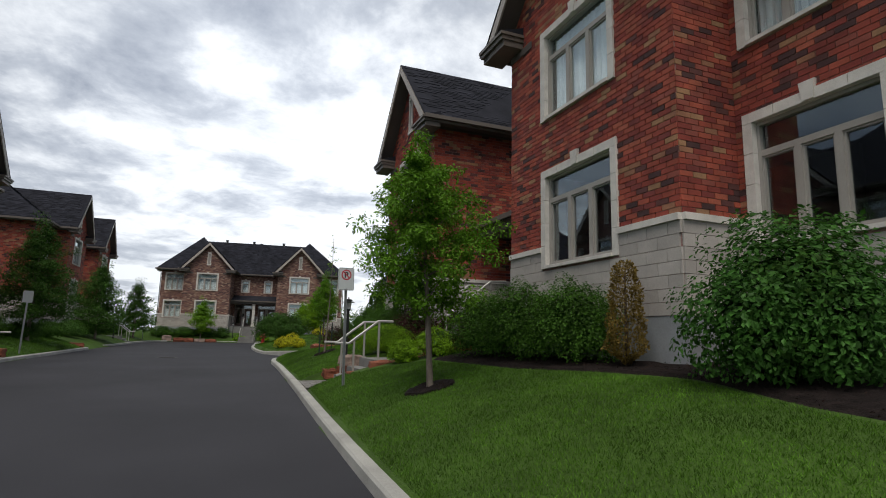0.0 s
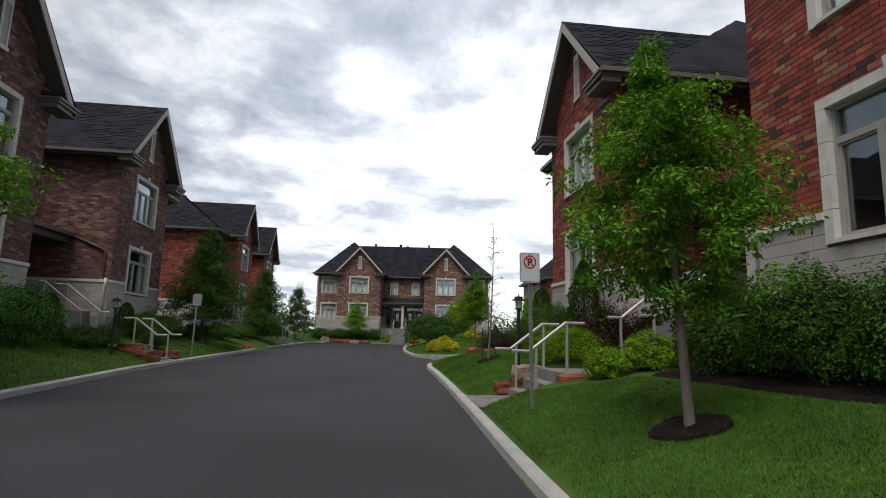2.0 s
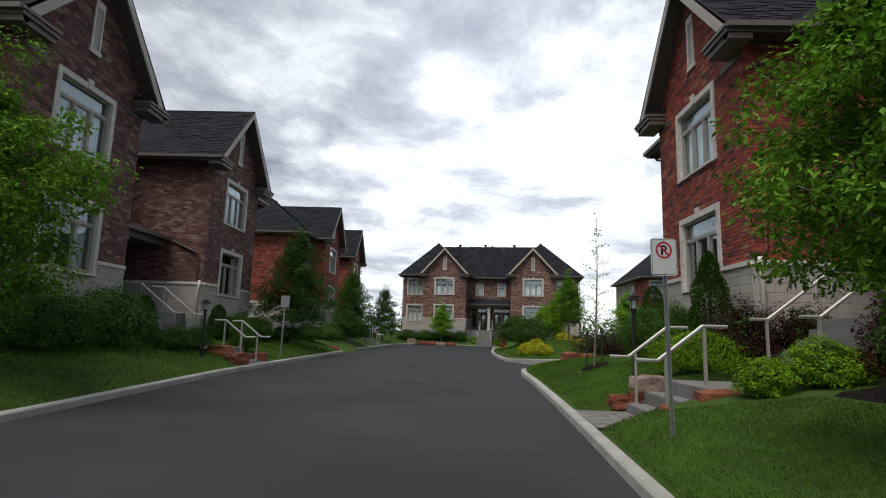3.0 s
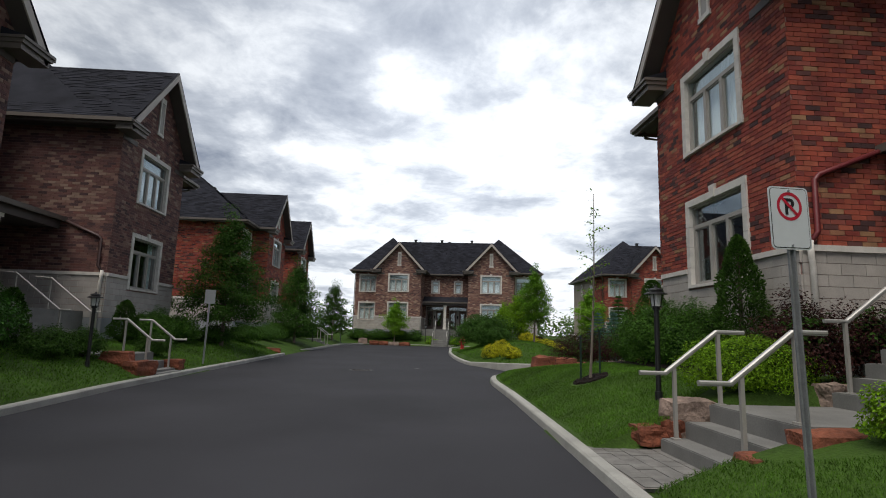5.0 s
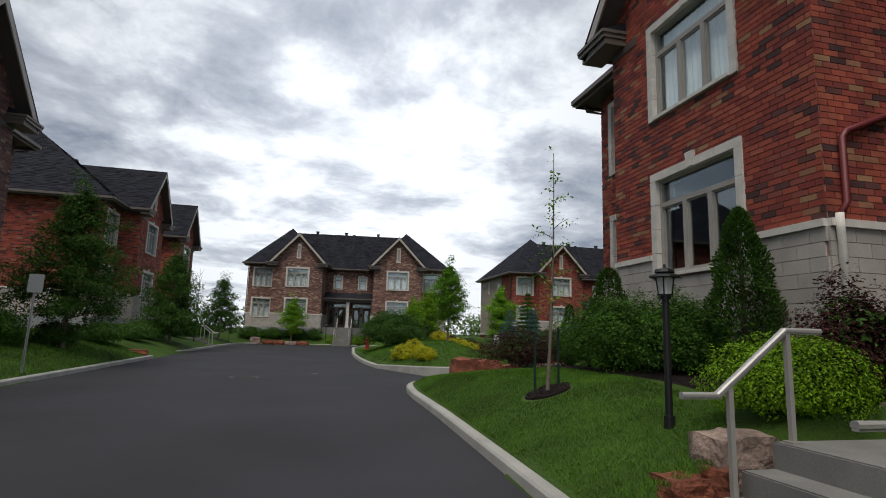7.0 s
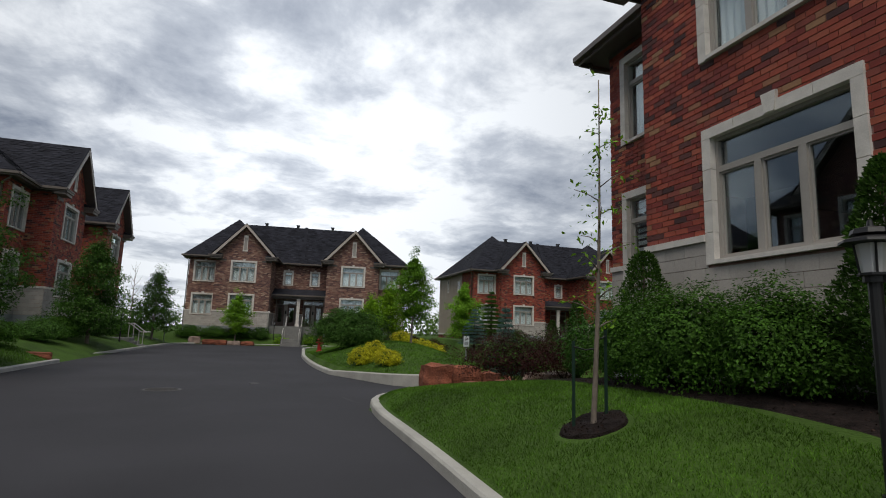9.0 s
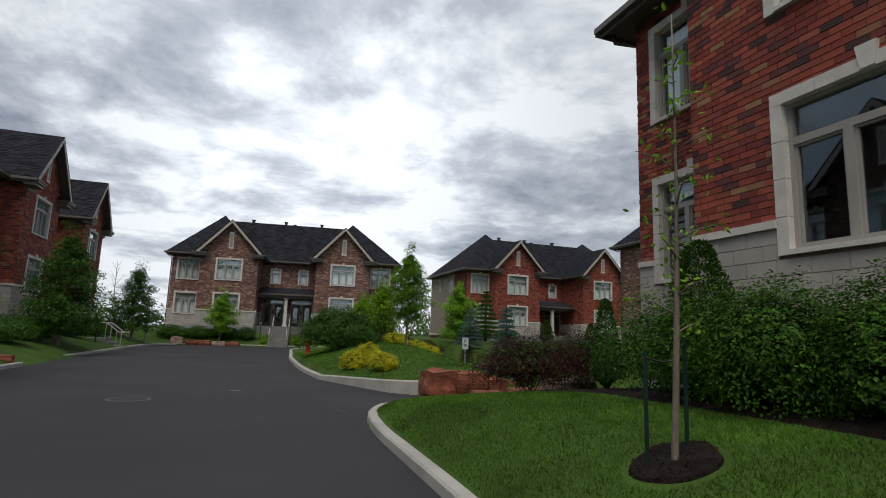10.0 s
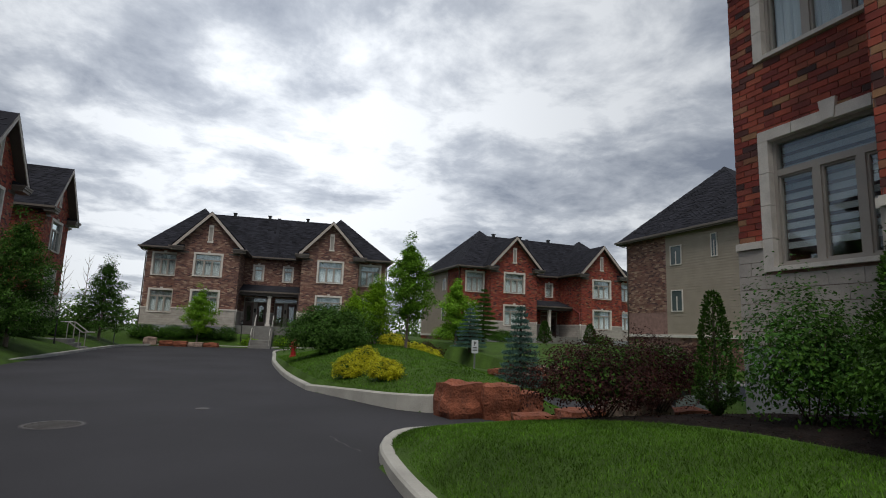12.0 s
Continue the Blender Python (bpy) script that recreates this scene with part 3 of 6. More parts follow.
def duplex(brick, label, at, turn, siding_from=12.0, covers=None, low_garage=False, seed=1, loose=None, peaks=(6.4, 6.4)):
    """A semi-detached pair of brick houses: outer wings, gabled wings and a recessed double entrance, mirrored about the middle."""
    rng = random.Random(seed)
    house = thing("house", label, "house", at, turn, "brick houses along the road")
    X, NX, Y, NY = (1, 0, 0), (-1, 0, 0), (0, 1, 0), (0, -1, 0)
    foot = -2.6 if low_garage else -0.4
    js = 0.15
    W1, W2 = (2.62, 4.40), (5.66, 7.44)
    hole = lambda c, half, z: (c - half - js, c + half + js, z[0] - 0.06, z[1] + js)
    mats = {"red": M["red"], "brown": M["brown"], "plum": M["plum"]}
    panels, wins = [], []
    slope = (APEX - 0.12 - EAVE) / (MID - WING0 + 0.42)
    for sgn in (-1, 1):
        # gabled wing
        w = WING1 - WING0
        o = (WING0, 0, 0) if sgn > 0 else (-WING1, 0, 0)
        hs = [hole(w / 2, 1.0, W1), hole(w / 2, 1.0, W2)]
        p = Panel(o, X, NY, w, foot, EAVE, hs, (w / 2, APEX - 0.12, slope))
        panels.append((p, "front"))
        wins += [(p, w / 2, 1.0, W1, 3, "low", sgn), (p, w / 2, 1.0, W2, 3, "high", sgn)]
        # outer wing
        w = OUT1 - WING1
        o = (WING1, OUTY, 0) if sgn > 0 else (-OUT1, OUTY, 0)
        c = 1.15 if sgn > 0 else w - 1.15
        hs = [hole(c, 0.85, W1), hole(c, 0.85, W2)]
        p = Panel(o, X, NY, w, foot, EAVE, hs)
        panels.append((p, "front"))
        wins += [(p, c, 0.85, W1, 3, "olow", sgn), (p, c, 0.85, W2, 3, "ohigh", sgn)]
        # returns beside the outer wing and beside the entrance
        if sgn > 0:
            panels.append((Panel((WING1, 0, 0), Y, X, OUTY, foot, EAVE), "side"))
            panels.append((Panel((WING0, REC, 0), NY, NX, REC, foot, EAVE), "side"))
            end = Panel((OUT1, OUTY, 0), Y, X, BACK - OUTY, foot, EAVE)
        else:
            panels.append((Panel((-WING1, OUTY, 0), NY, NX, OUTY, foot, EAVE), "side"))
            panels.append((Panel((-WING0, 0, 0), Y, X, REC, foot, EAVE), "side"))
            end = Panel((-OUT1, BACK, 0), NY, NX, BACK - OUTY, foot, EAVE)
        panels.append((end, "end+" if sgn > 0 else "end-"))
    # entrance wall
    w = 2 * WING0
    small = [(w / 2 - 1.3 - 0.5, w / 2 - 1.3 + 0.5, 5.85 - 0.06, 7.15 + js), (w / 2 + 1.3 - 0.5, w / 2 + 1.3 + 0.5, 5.85 - 0.06, 7.15 + js)]
    dholes = [(w / 2 + s * 1.32 - 1.0, w / 2 + s * 1.32 + 1.0, 1.75, 4.35) for s in (-1, 1)]
    pe = Panel((-WING0, REC, 0), X, NY, w, foot, EAVE, small + dholes)
    panels.append((pe, "entry"))
    panels.append((Panel((OUT1, BACK, 0), NX, Y, 2 * OUT1, foot, EAVE), "back"))

    bm = bmesh.new()
    walls = []
    for p, kind in panels:
        p.wall(bm)
        bmesh.ops.remove_doubles(bm, verts=bm.verts, dist=0.0005)
        walls.append(part("wall", bm, M["mortar"], house))
        bm = bmesh.new()
    bm.free()
    # Added dark slabs and walls that keep light out of the hollow rooms.
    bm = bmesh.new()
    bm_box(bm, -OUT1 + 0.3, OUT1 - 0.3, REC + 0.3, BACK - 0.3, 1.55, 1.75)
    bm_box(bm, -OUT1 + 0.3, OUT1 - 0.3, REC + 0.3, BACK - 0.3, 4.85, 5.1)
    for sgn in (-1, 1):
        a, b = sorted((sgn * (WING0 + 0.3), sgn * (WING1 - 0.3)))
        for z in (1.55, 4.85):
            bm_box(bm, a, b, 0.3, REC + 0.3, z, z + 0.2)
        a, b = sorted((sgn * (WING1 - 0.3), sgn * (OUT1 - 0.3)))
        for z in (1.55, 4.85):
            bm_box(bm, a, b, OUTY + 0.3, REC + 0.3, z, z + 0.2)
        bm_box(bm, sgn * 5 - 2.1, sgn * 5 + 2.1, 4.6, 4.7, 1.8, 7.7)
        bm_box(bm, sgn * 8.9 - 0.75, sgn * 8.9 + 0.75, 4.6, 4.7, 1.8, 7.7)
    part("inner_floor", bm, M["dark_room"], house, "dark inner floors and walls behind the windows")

    items, blocks, first = [], [], []
    for i, (p, kind) in enumerate(panels):
        if kind == "back":
            continue
        q = p
        top = APEX if p.gable else EAVE - 0.02
        rect = p.pieces(COURSE, BRICK, CAP, top, 0.012, seed * 50 + i)
        if kind in ("end+", "end-") and siding_from < BACK:
            lim = siding_from - OUTY
            keep = (lambda r: r[1] <= lim) if kind == "end+" else (lambda r: r[0] >= p.w - lim)
            rect = [r for r in rect if keep(r)]
            if low_garage:
                rect += [r for r in p.pieces(COURSE, BRICK, -1.3, 1.6, 0.010, seed + i) if not (1.8 < r[0] < 4.6)]
        if loose is not None and i == 0:
            free = sorted((r for r in rect if CAP < r[2] < 5.2), key=lambda r: (-r[1], r[2]))[:300]
            loose.append((p, free))
            free = set(free)
            rect = [r for r in rect if r not in free]
        items += [(p, *r) for r in rect]
        if not (low_garage and kind.startswith("end")):
            blocks += [(p, *r) for r in p.pieces(0.19, 0.42, STONE0, CAP - 0.10, 0.008, seed * 7 + i)]
    part("brickwork", laid("brickwork", items, 0.012, mats[brick]), None, house, {"red": "red brick with dark and tan bricks strewn in", "brown": "mottled brown brick with pale bricks strewn in", "plum": "dark plum brown brick"}[brick], kind="stuff")
    part("blockwork", laid("blockwork", blocks, 0.03, M["block"]), None, house, "coursed pale limestone blocks", kind="stuff")

    # cap course, foundation, frieze
    def ledge(b, p, z0, z1, out, a=0.0, c=None, ends=0.0):
        c = p.w if c is None else c
        vs = [b.verts.new(p.at(s, d, z)) for z in (z0, z1) for s, d in ((a, -0.02), (c, -0.02), (c + ends, out), (a - ends, out))]
        for f in ((3, 2, 1, 0), (4, 5, 6, 7), (0, 1, 5, 4), (1, 2, 6, 5), (2, 3, 7, 6), (3, 0, 4, 7)):
            b.faces.new([vs[i] for i in f])

    for p, kind in panels:
        if kind == "back" or (low_garage and kind.startswith("end")):
            continue
        cuts = sorted((h[0], h[1]) for h in p.holes if h[2] < CAP - 0.05 < h[3])
        s = 0.0
        for a, b in cuts + [(p.w, p.w)]:
            if a - s > 0.02:
                bm = bmesh.new()
                ledge(bm, p, CAP - 0.10, CAP, 0.07, s, a, 0.0)
                part("cap_stone", bm, M["stone"], house, "pale stone cap over the base")
            s = b
        bf = bmesh.new()
        ledge(bf, p, foot, STONE0 - 0.005, 0.02)
        part("foundation", bf, M["foundation"], house, "grey poured foundation")
        if kind != "entry" and not kind.startswith("end"):
            if p.gable:
                for a, b in ((0.0, 0.9), (p.w - 0.9, p.w)):
                    bz = bmesh.new()
                    ledge(bz, p, 7.50, 7.66, 0.035, a, b)
                    part("frieze", bz, M["soffit"], house)
            elif kind == "side" or kind == "front":
                bz = bmesh.new()
                ledge(bz, p, 7.80, 7.94, 0.03)
                part("frieze", bz, M["soffit"], house)

    # siding on the side ends
    if siding_from < BACK:
        for p, kind in panels:
            if not kind.startswith("end"):
                continue
            bm = bmesh.new()
            lim = siding_from - OUTY
            a, b = (lim, p.w) if kind == "end+" else (0.0, p.w - lim)
            z = 1.6 if low_garage else CAP
            while z < EAVE - 0.02:
                t = min(z + 0.16, EAVE - 0.02)
                vs = [bm.verts.new(p.at(s, d, zz)) for s in (a, b) for d, zz in ((0.0, z), (0.045, z), (0.02, t), (0.0, t))]
                for f in ((0, 1, 2, 3), (7, 6, 5, 4), (0, 4, 5, 1), (1, 5, 6, 2), (2, 6, 7, 3)):
                    bm.faces.new([vs[i] for i in f])
                z = t
            part("siding", bm, M["siding"], house, "beige lapped siding boards")
        if low_garage:
            for p, kind in panels:
                if kind.startswith("end"):
                    def b3(b, a0, a1, c, d, back, front):
                        vs = [b.verts.new(p.at(s, dd, z)) for z in (c, d) for s, dd in ((a0, back), (a1, back), (a1, front), (a0, front))]
                        for f in ((3, 2, 1, 0), (4, 5, 6, 7), (0, 1, 5, 4), (1, 2, 6, 5), (2, 3, 7, 6), (3, 0, 4, 7)):
                            b.faces.new([vs[i] for i in f])
                    lim = siding_from - OUTY
                    a0 = lim + 0.4 if kind == "end+" else p.w - lim - 1.2
                    for sc, zz, hh in ((a0, 5.9, 1.25), (a0 + (3.2 if kind == "end+" else -3.2), 6.1, 1.4), (a0, 3.0, 1.35)):
                        bw = bmesh.new()
                        ww = 0.95 if hh != 1.4 else 0.45
                        for r in ((sc, sc + ww, zz, zz + 0.06), (sc, sc + ww, zz + hh - 0.06, zz + hh), (sc, sc + 0.06, zz + 0.06, zz + hh - 0.06), (sc + ww - 0.06, sc + ww, zz + 0.06, zz + hh - 0.06), (sc + ww / 2 - 0.03, sc + ww / 2 + 0.03, zz + 0.06, zz + hh * 0.7)):
                            b3(bw, *r, 0.0, 0.09)
                        sw = part("window", bw, M["stone"], house, "small side window in a pale frame")
                        bw = bmesh.new()
                        b3(bw, sc + 0.05, sc + ww - 0.05, zz + 0.05, zz + hh - 0.05, 0.0, 0.055)
                        part("pane", bw, M["dull_glass"], sw)
                    bw = bmesh.new()
                    b3(bw, 1.9, 4.5, -1.6, 0.9, 0.0, 0.03)
                    gd = part("garage_door", bw, M["siding"], house, "pale garage door under the siding")
                    for k in range(4):
                        bw = bmesh.new()
                        b3(bw, 1.95, 4.45, -1.55 + k * 0.6, -1.0 + k * 0.6, 0.03, 0.045)
                        part("panel", bw, M["siding"], gd)
                    bw = bmesh.new()
                    b3(bw, 0.0, p.w, 1.42, 1.6, 0.0, 0.12)
                    part("floor_band", bw, M["stone"], house, "pale band under the siding")

    # windows
    for k, (p, c, half, zz, n, slot, sgn) in enumerate(wins):
        cover = (covers or {}).get((slot, sgn), {"low": "curtain", "high": "curtain", "olow": "curtain", "ohigh": "curtain"}[slot])
        window_unit(house, p, c - half, c + half, zz[0], zz[1], n, cover, {"low": "three-light window with transom in a stone surround", "high": "upper three-light window with sheer curtains"}.get(slot, "window of the outer wing in a stone surround"), rng)
    for s in (-1, 1):
        c = WING0 + s * 1.3
        window_unit(house, pe, c - 0.35, c + 0.35, 5.85, 7.15, 1, "curtain", "small window over the entrance roof", rng)

    # gable dressings: slim stone slot, rakes, returns
    for sgn in (-1, 1):
        m = sgn * MID
        bm = bmesh.new()
        bm_box(bm, m - 0.13, m + 0.13, -0.03, 0.0, 8.55, 9.75)
        slot = part("gable_vent", bm, M["frame"], house, "tall narrow stone panel in the gable")
        bm = bmesh.new()
        bm_box(bm, m - 0.24, m + 0.24, -0.06, 0.0, 8.45, 8.57)
        bm_box(bm, m - 0.19, m + 0.19, -0.06, 0.0, 9.75, 9.95)
        bm_box(bm, m - 0.19, m - 0.13, -0.055, 0.0, 8.57, 9.75)
        bm_box(bm, m + 0.13, m + 0.19, -0.055, 0.0, 8.57, 9.75)
        part("vent_trim", bm, M["stone"], slot)
        half, rise = MID - WING0 + 0.5, APEX - EAVE
        for s in (-1, 1):
            bm = bmesh.new()
            e = (m + s * half, EAVE)
            dn = 0.30
            bm_prism(bm, [(e[0], e[1] - 0.10), (m, APEX - 0.04), (m, APEX - 0.04 - dn), (e[0] - s * 0.12, e[1] - 0.10 - dn + 0.10)], "y", -0.50, -0.46)
            part("rake_board", bm, M["rake"], house, "beige board along the gable edge")
            bm = bmesh.new()
            bm_prism(bm, [(e[0] - s * 0.05, e[1] - 0.25), (m, APEX - 0.26), (m, APEX - 0.30), (e[0] - s * 0.05, e[1] - 0.29)], "y", -0.459, 0.0)
            part("soffit", bm, M["soffit"], house)
            # boxed return at the foot of the gable
            a, b = sorted((m + s * (half - 1.02), m + s * half))
            bm = bmesh.new()
            bm_box(bm, a, b, -0.50, 0.0, 7.66, 7.80)
            bm_box(bm, a - 0.03, b + 0.03, -0.56, 0.0, 7.80, 7.90)
            bm_box(bm, a - 0.06, b + 0.06, -0.60, 0.0, 7.90, 7.97)
            part("eave_return", bm, M["taupe"], house, "boxed brown eave return with gutter edge")
            bm = bmesh.new()
            bm_prism(bm, [(-0.60, 7.975), (0.0, 7.975), (0.0, 8.18)], "x", a - 0.02, b + 0.02)
            part("return_roof", bm, M["shingle"], house)

    # roof planes
    bm = bmesh.new()
    PK, PY, RZ = {-1: peaks[0], 1: peaks[1]}, 6.5, 12.15
    PZ = 12.65
    ov = 0.5
    E = EAVE + 0.03

    def tri(*pts):
        bm_poly(bm, pts)

    def cover(name, what):
        nonlocal bm
        r = part(name, bm, M["shingle"], house, what)
        bm = bmesh.new()
        return r

    for s in (-1, 1):
        o, i = s * (OUT1 + ov), s * (WING0 - ov)
        f, b = OUTY - ov, BACK + ov
        pk = (s * PK[s], PY, PZ)
        tri((i, f, E), (o, f, E), pk)
        tri((o, f, E), (o, b, E), pk)
        tri((o, b, E), (i, b, E), pk)
        tri((i, b, E), (i, f, E), pk)
        cover("hip_roof", "dark grey asphalt shingle hip")
        m = s * MID
        half = MID - WING0 + ov
        for t in (-1, 1):
            tri((m + t * half, -ov, E), (m, -ov, APEX), (m, 6.2, APEX), (m + t * half, 6.2, E))
        cover("gable_roof", "dark grey asphalt shingle gable roof")
    L0, L1 = -PK[-1], PK[1]
    tri((L0, REC - ov, E), (L1, REC - ov, E), (L1, PY, RZ), (L0, PY, RZ))
    tri((L1, BACK + ov, E), (L0, BACK + ov, E), (L0, PY, RZ), (L1, PY, RZ))
    roof = part("roof", bm, M["shingle"], house, "dark grey asphalt shingle hips and gables")
    # shingle courses as raised tabs
    verts, faces = [], []

    def tabs(e0, e1, t0, t1, rise_n, keep=None, w=0.33, hh=0.14):
        """Tabs on the quad from eave e0-e1 to top t0-t1."""
        e0, e1, t0, t1 = map(Vector, (e0, e1, t0, t1))
        nrm = (e1 - e0).cross(t0 - e0).normalized()
        if nrm.z < 0:
            nrm = -nrm
        L = ((t0 + t1) / 2 - (e0 + e1) / 2).length
        rows = int(L / hh)
        for r in range(rows):
            f0, f1 = r / rows, (r + 1) / rows
            a0, a1, b0, b1 = e0.lerp(t0, f0), e1.lerp(t1, f0), e0.lerp(t0, f1), e1.lerp(t1, f1)
            n = max(1, int((a1 - a0).length / w))
            off = rng.random() / n
            for k in range(n):
                if rng.random() < 0.35:
                    continue
                g0, g1 = min(1, k / n + off), min(1, (k + 1) / n + off - 0.02 / n)
                if g1 - g0 < 0.3 / n:
                    continue
                q = [a0.lerp(a1, g0), a0.lerp(a1, g1), b0.lerp(b1, g1), b0.lerp(b1, g0)]
                if keep and not keep(sum(q, Vector()) / 4):
                    continue
                k0 = len(verts)
                verts.extend(tuple(v + nrm * (0.018 if j < 2 else 0.006)) for j, v in enumerate(q))
                verts.extend(tuple(v + nrm * 0.002) for v in q[:2])
                faces.append((k0, k0 + 1, k0 + 2, k0 + 3))
                faces.append((k0 + 4, k0 + 5, k0 + 1, k0))

    for s in (-1, 1):
        o, i, f, b = s * (OUT1 + ov), s * (WING0 - ov), OUTY - ov, BACK + ov
        pk = (s * PK[s], PY, PZ)
        tabs((i, f, E), (o, f, E), pk, pk, 0)
        tabs((o, f, E), (o, b, E), pk, pk, 0)
        m, half = s * MID, MID - WING0 + ov
        for t in (-1, 1):
            tabs((m + t * half, -ov, E), (m + t * half, 4.5, E), (m, -ov, APEX), (m, 4.5, APEX), 0)
    tabs((L0 + 1.2, REC - ov, E), (L1 - 1.2, REC - ov, E), (L0 + 1.2, PY, RZ), (L1 - 1.2, PY, RZ), 0)
    part("shingles", raw_mesh("shingles", verts, faces, M["shingle_piece"]), None, roof, "overlapping shingle tabs", kind="stuff")

    # soffits, fascias and gutters
    def soffit(*r):
        b = bmesh.new()
        bm_box(b, *r)
        part("soffit", b, M["soffit"], house)

    runs = []
    for s in (-1, 1):
        o, i, g = s * (OUT1 + ov), s * (WING0 - ov), s * (WING1 + ov)
        runs += [((g, OUTY - ov), (o, OUTY - ov), 0, -1), ((o, OUTY - ov), (o, BACK + ov), s, 0), ((i, -ov), (i, REC - ov), -s, 0), ((g, -ov), (g, OUTY - ov), s, 0)]
        a, b = sorted((o, s * WING1))
        soffit(a, b, OUTY - ov, OUTY, 7.88, 7.92)
        a, b = sorted((o, s * OUT1))
        soffit(a, b, OUTY, BACK, 7.88, 7.92)
        a, b = sorted((s * WING0, i))
        soffit(a, b, -ov, REC, 7.88, 7.92)
        a, b = sorted((s * WING1, g))
        soffit(a, b, -ov, OUTY - ov, 7.88, 7.92)
    i = WING0 - ov
    runs.append(((-i, REC - ov), (i, REC - ov), 0, -1))
    soffit(-i, i, REC - ov, REC, 7.88, 7.92)
    runs.append(((OUT1 + ov, BACK + ov), (-OUT1 - ov, BACK + ov), 0, 1))
    for (x0, y0), (x1, y1), nxx, nyy in runs:
        b = bmesh.new()
        if nxx == 0:
            x0, x1 = sorted((x0, x1))
            bm_box(b, x0, x1, y0 - 0.02, y0 + 0.02, 7.80, 7.97)
            yy = sorted((y0 + nyy * 0.02, y0 + nyy * 0.13))
            bm_box(b, x0 - 0.05, x1 + 0.05, yy[0], yy[1], 7.88, 8.0)
        else:
            y0, y1 = sorted((y0, y1))
            bm_box(b, x0 - 0.02, x0 + 0.02, y0, y1, 7.80, 7.97)
            xx = sorted((x0 + nxx * 0.02, x0 + nxx * 0.13))
            bm_box(b, xx[0], xx[1], y0 - 0.05, y1 + 0.05, 7.88, 8.0)
        part("gutter", b, M["taupe"], house, "brown gutter on its fascia")
    # vents and the party strip
    for x in (-4.1, -0.9, 2.7):
        bm = bmesh.new()
        bm_box(bm, x - 0.13, x + 0.13, PY - 0.15, PY + 0.15, RZ - 0.25, RZ + 0.2)
        bm_box(bm, x - 0.18, x + 0.18, PY - 0.2, PY + 0.2, RZ + 0.2, RZ + 0.27)
        part("roof_vent", bm, M["black"], house)
    bm = bmesh.new()
    d = Vector((0, PY - REC + ov, RZ - E))
    bm_prism(bm, [(REC - ov, E + 0.02), (PY, RZ + 0.02), (PY, RZ + 0.10), (REC - ov, E + 0.10)], "x", -0.16, 0.16)
    part("party_strip", bm, M["shingle"], house, "raised strip between the two roofs")

    # entrance: porch slab, doors, canopy, column
    bm = bmesh.new()
    bm_box(bm, -WING0 + 0.003, WING0 - 0.003, 0.55, REC - 0.003, foot, 1.75)
    part("porch", bm, M["concrete"], house, "concrete porch slab between the wings")
    for s in (-1, 1):
        c = s * 1.32
        bm = bmesh.new()
        bm_box(bm, c - 1.0, c - 0.93, REC + 0.06, REC + 0.16, 1.75, 4.35)
        bm_box(bm, c + 0.93, c + 1.0, REC + 0.06, REC + 0.16, 1.75, 4.35)
        bm_box(bm, c - 0.93, c + 0.93, REC + 0.06, REC + 0.16, 4.28, 4.35)
        bm_box(bm, c - 0.93, c + 0.93, REC + 0.06, REC + 0.16, 3.85, 3.93)
        bm_box(bm, c - 0.16, c + 0.16, REC + 0.04, REC + 0.16, 1.75, 3.85)
        ent = part("entrance_frame", bm, M["frame"], house, "pale frame round two dark doors")
        bm = bmesh.new()
        bm_box(bm, c - 0.93, c + 0.93, REC + 0.10, REC + 0.11, 3.93, 4.28)
        g = part("pane", bm, M["glass"], ent)
        g.visible_shadow = False
        for t in (-1, 1):
            a = c + t * 0.545
            bm = bmesh.new()
            for r in ((a - 0.38, a - 0.2, 1.77, 3.85), (a + 0.2, a + 0.38, 1.77, 3.85), (a - 0.2, a + 0.2, 1.77, 2.15), (a - 0.2, a + 0.2, 3.6, 3.85)):
                bm_box(bm, r[0], r[1], REC + 0.08, REC + 0.13, r[2], r[3])
            dr = part("door", bm, M["door"], ent, "dark panelled door with a long glass light")
            bm = bmesh.new()
            bm_box(bm, a - 0.2, a + 0.2, REC + 0.10, REC + 0.11, 2.15, 3.6)
            g = part("door_glass", bm, M["glass"], dr)
            g.visible_shadow = False
        bm = bmesh.new()
        bm_box(bm, c - 0.07, c + 0.07, REC + 0.0, REC + 0.04, 2.95, 3.3)
        part("mailbox", bm, M["black"], ent)
    bm = bmesh.new()
    bm_prism(bm, [(1.50, 4.72), (REC, 5.45), (REC, 5.37), (1.50, 4.64)], "x", -WING0 + 0.02, WING0 - 0.02)
    part("canopy", bm, M["shingle"], house, "low dark shingled roof over the entrance")
    bm = bmesh.new()
    bm_box(bm, -WING0 + 0.02, WING0 - 0.02, 1.67, REC, 4.40, 4.46)
    bm_box(bm, -WING0 + 0.02, WING0 - 0.02, 1.62, 1.67, 4.36, 4.64)
    part("canopy_beam", bm, M["soffit"], house, "brown beam and ceiling of the entrance roof")
    bm = bmesh.new()
    bm_box(bm, -WING0 + 0.01, WING0 - 0.01, 1.42, 1.5, 4.60, 4.74)
    part("gutter", bm, M["taupe"], house)
    bm = bmesh.new()
    bm_box(bm, -0.14, 0.14, 1.72, 2.0, 1.95, 4.25)
    bm_box(bm, -0.2, 0.2, 1.66, 2.06, 1.75, 1.95)
    bm_box(bm, -0.19, 0.19, 1.67, 2.05, 4.25, 4.36)
    part("column", bm, M["stone"], house, "square pale stone column")
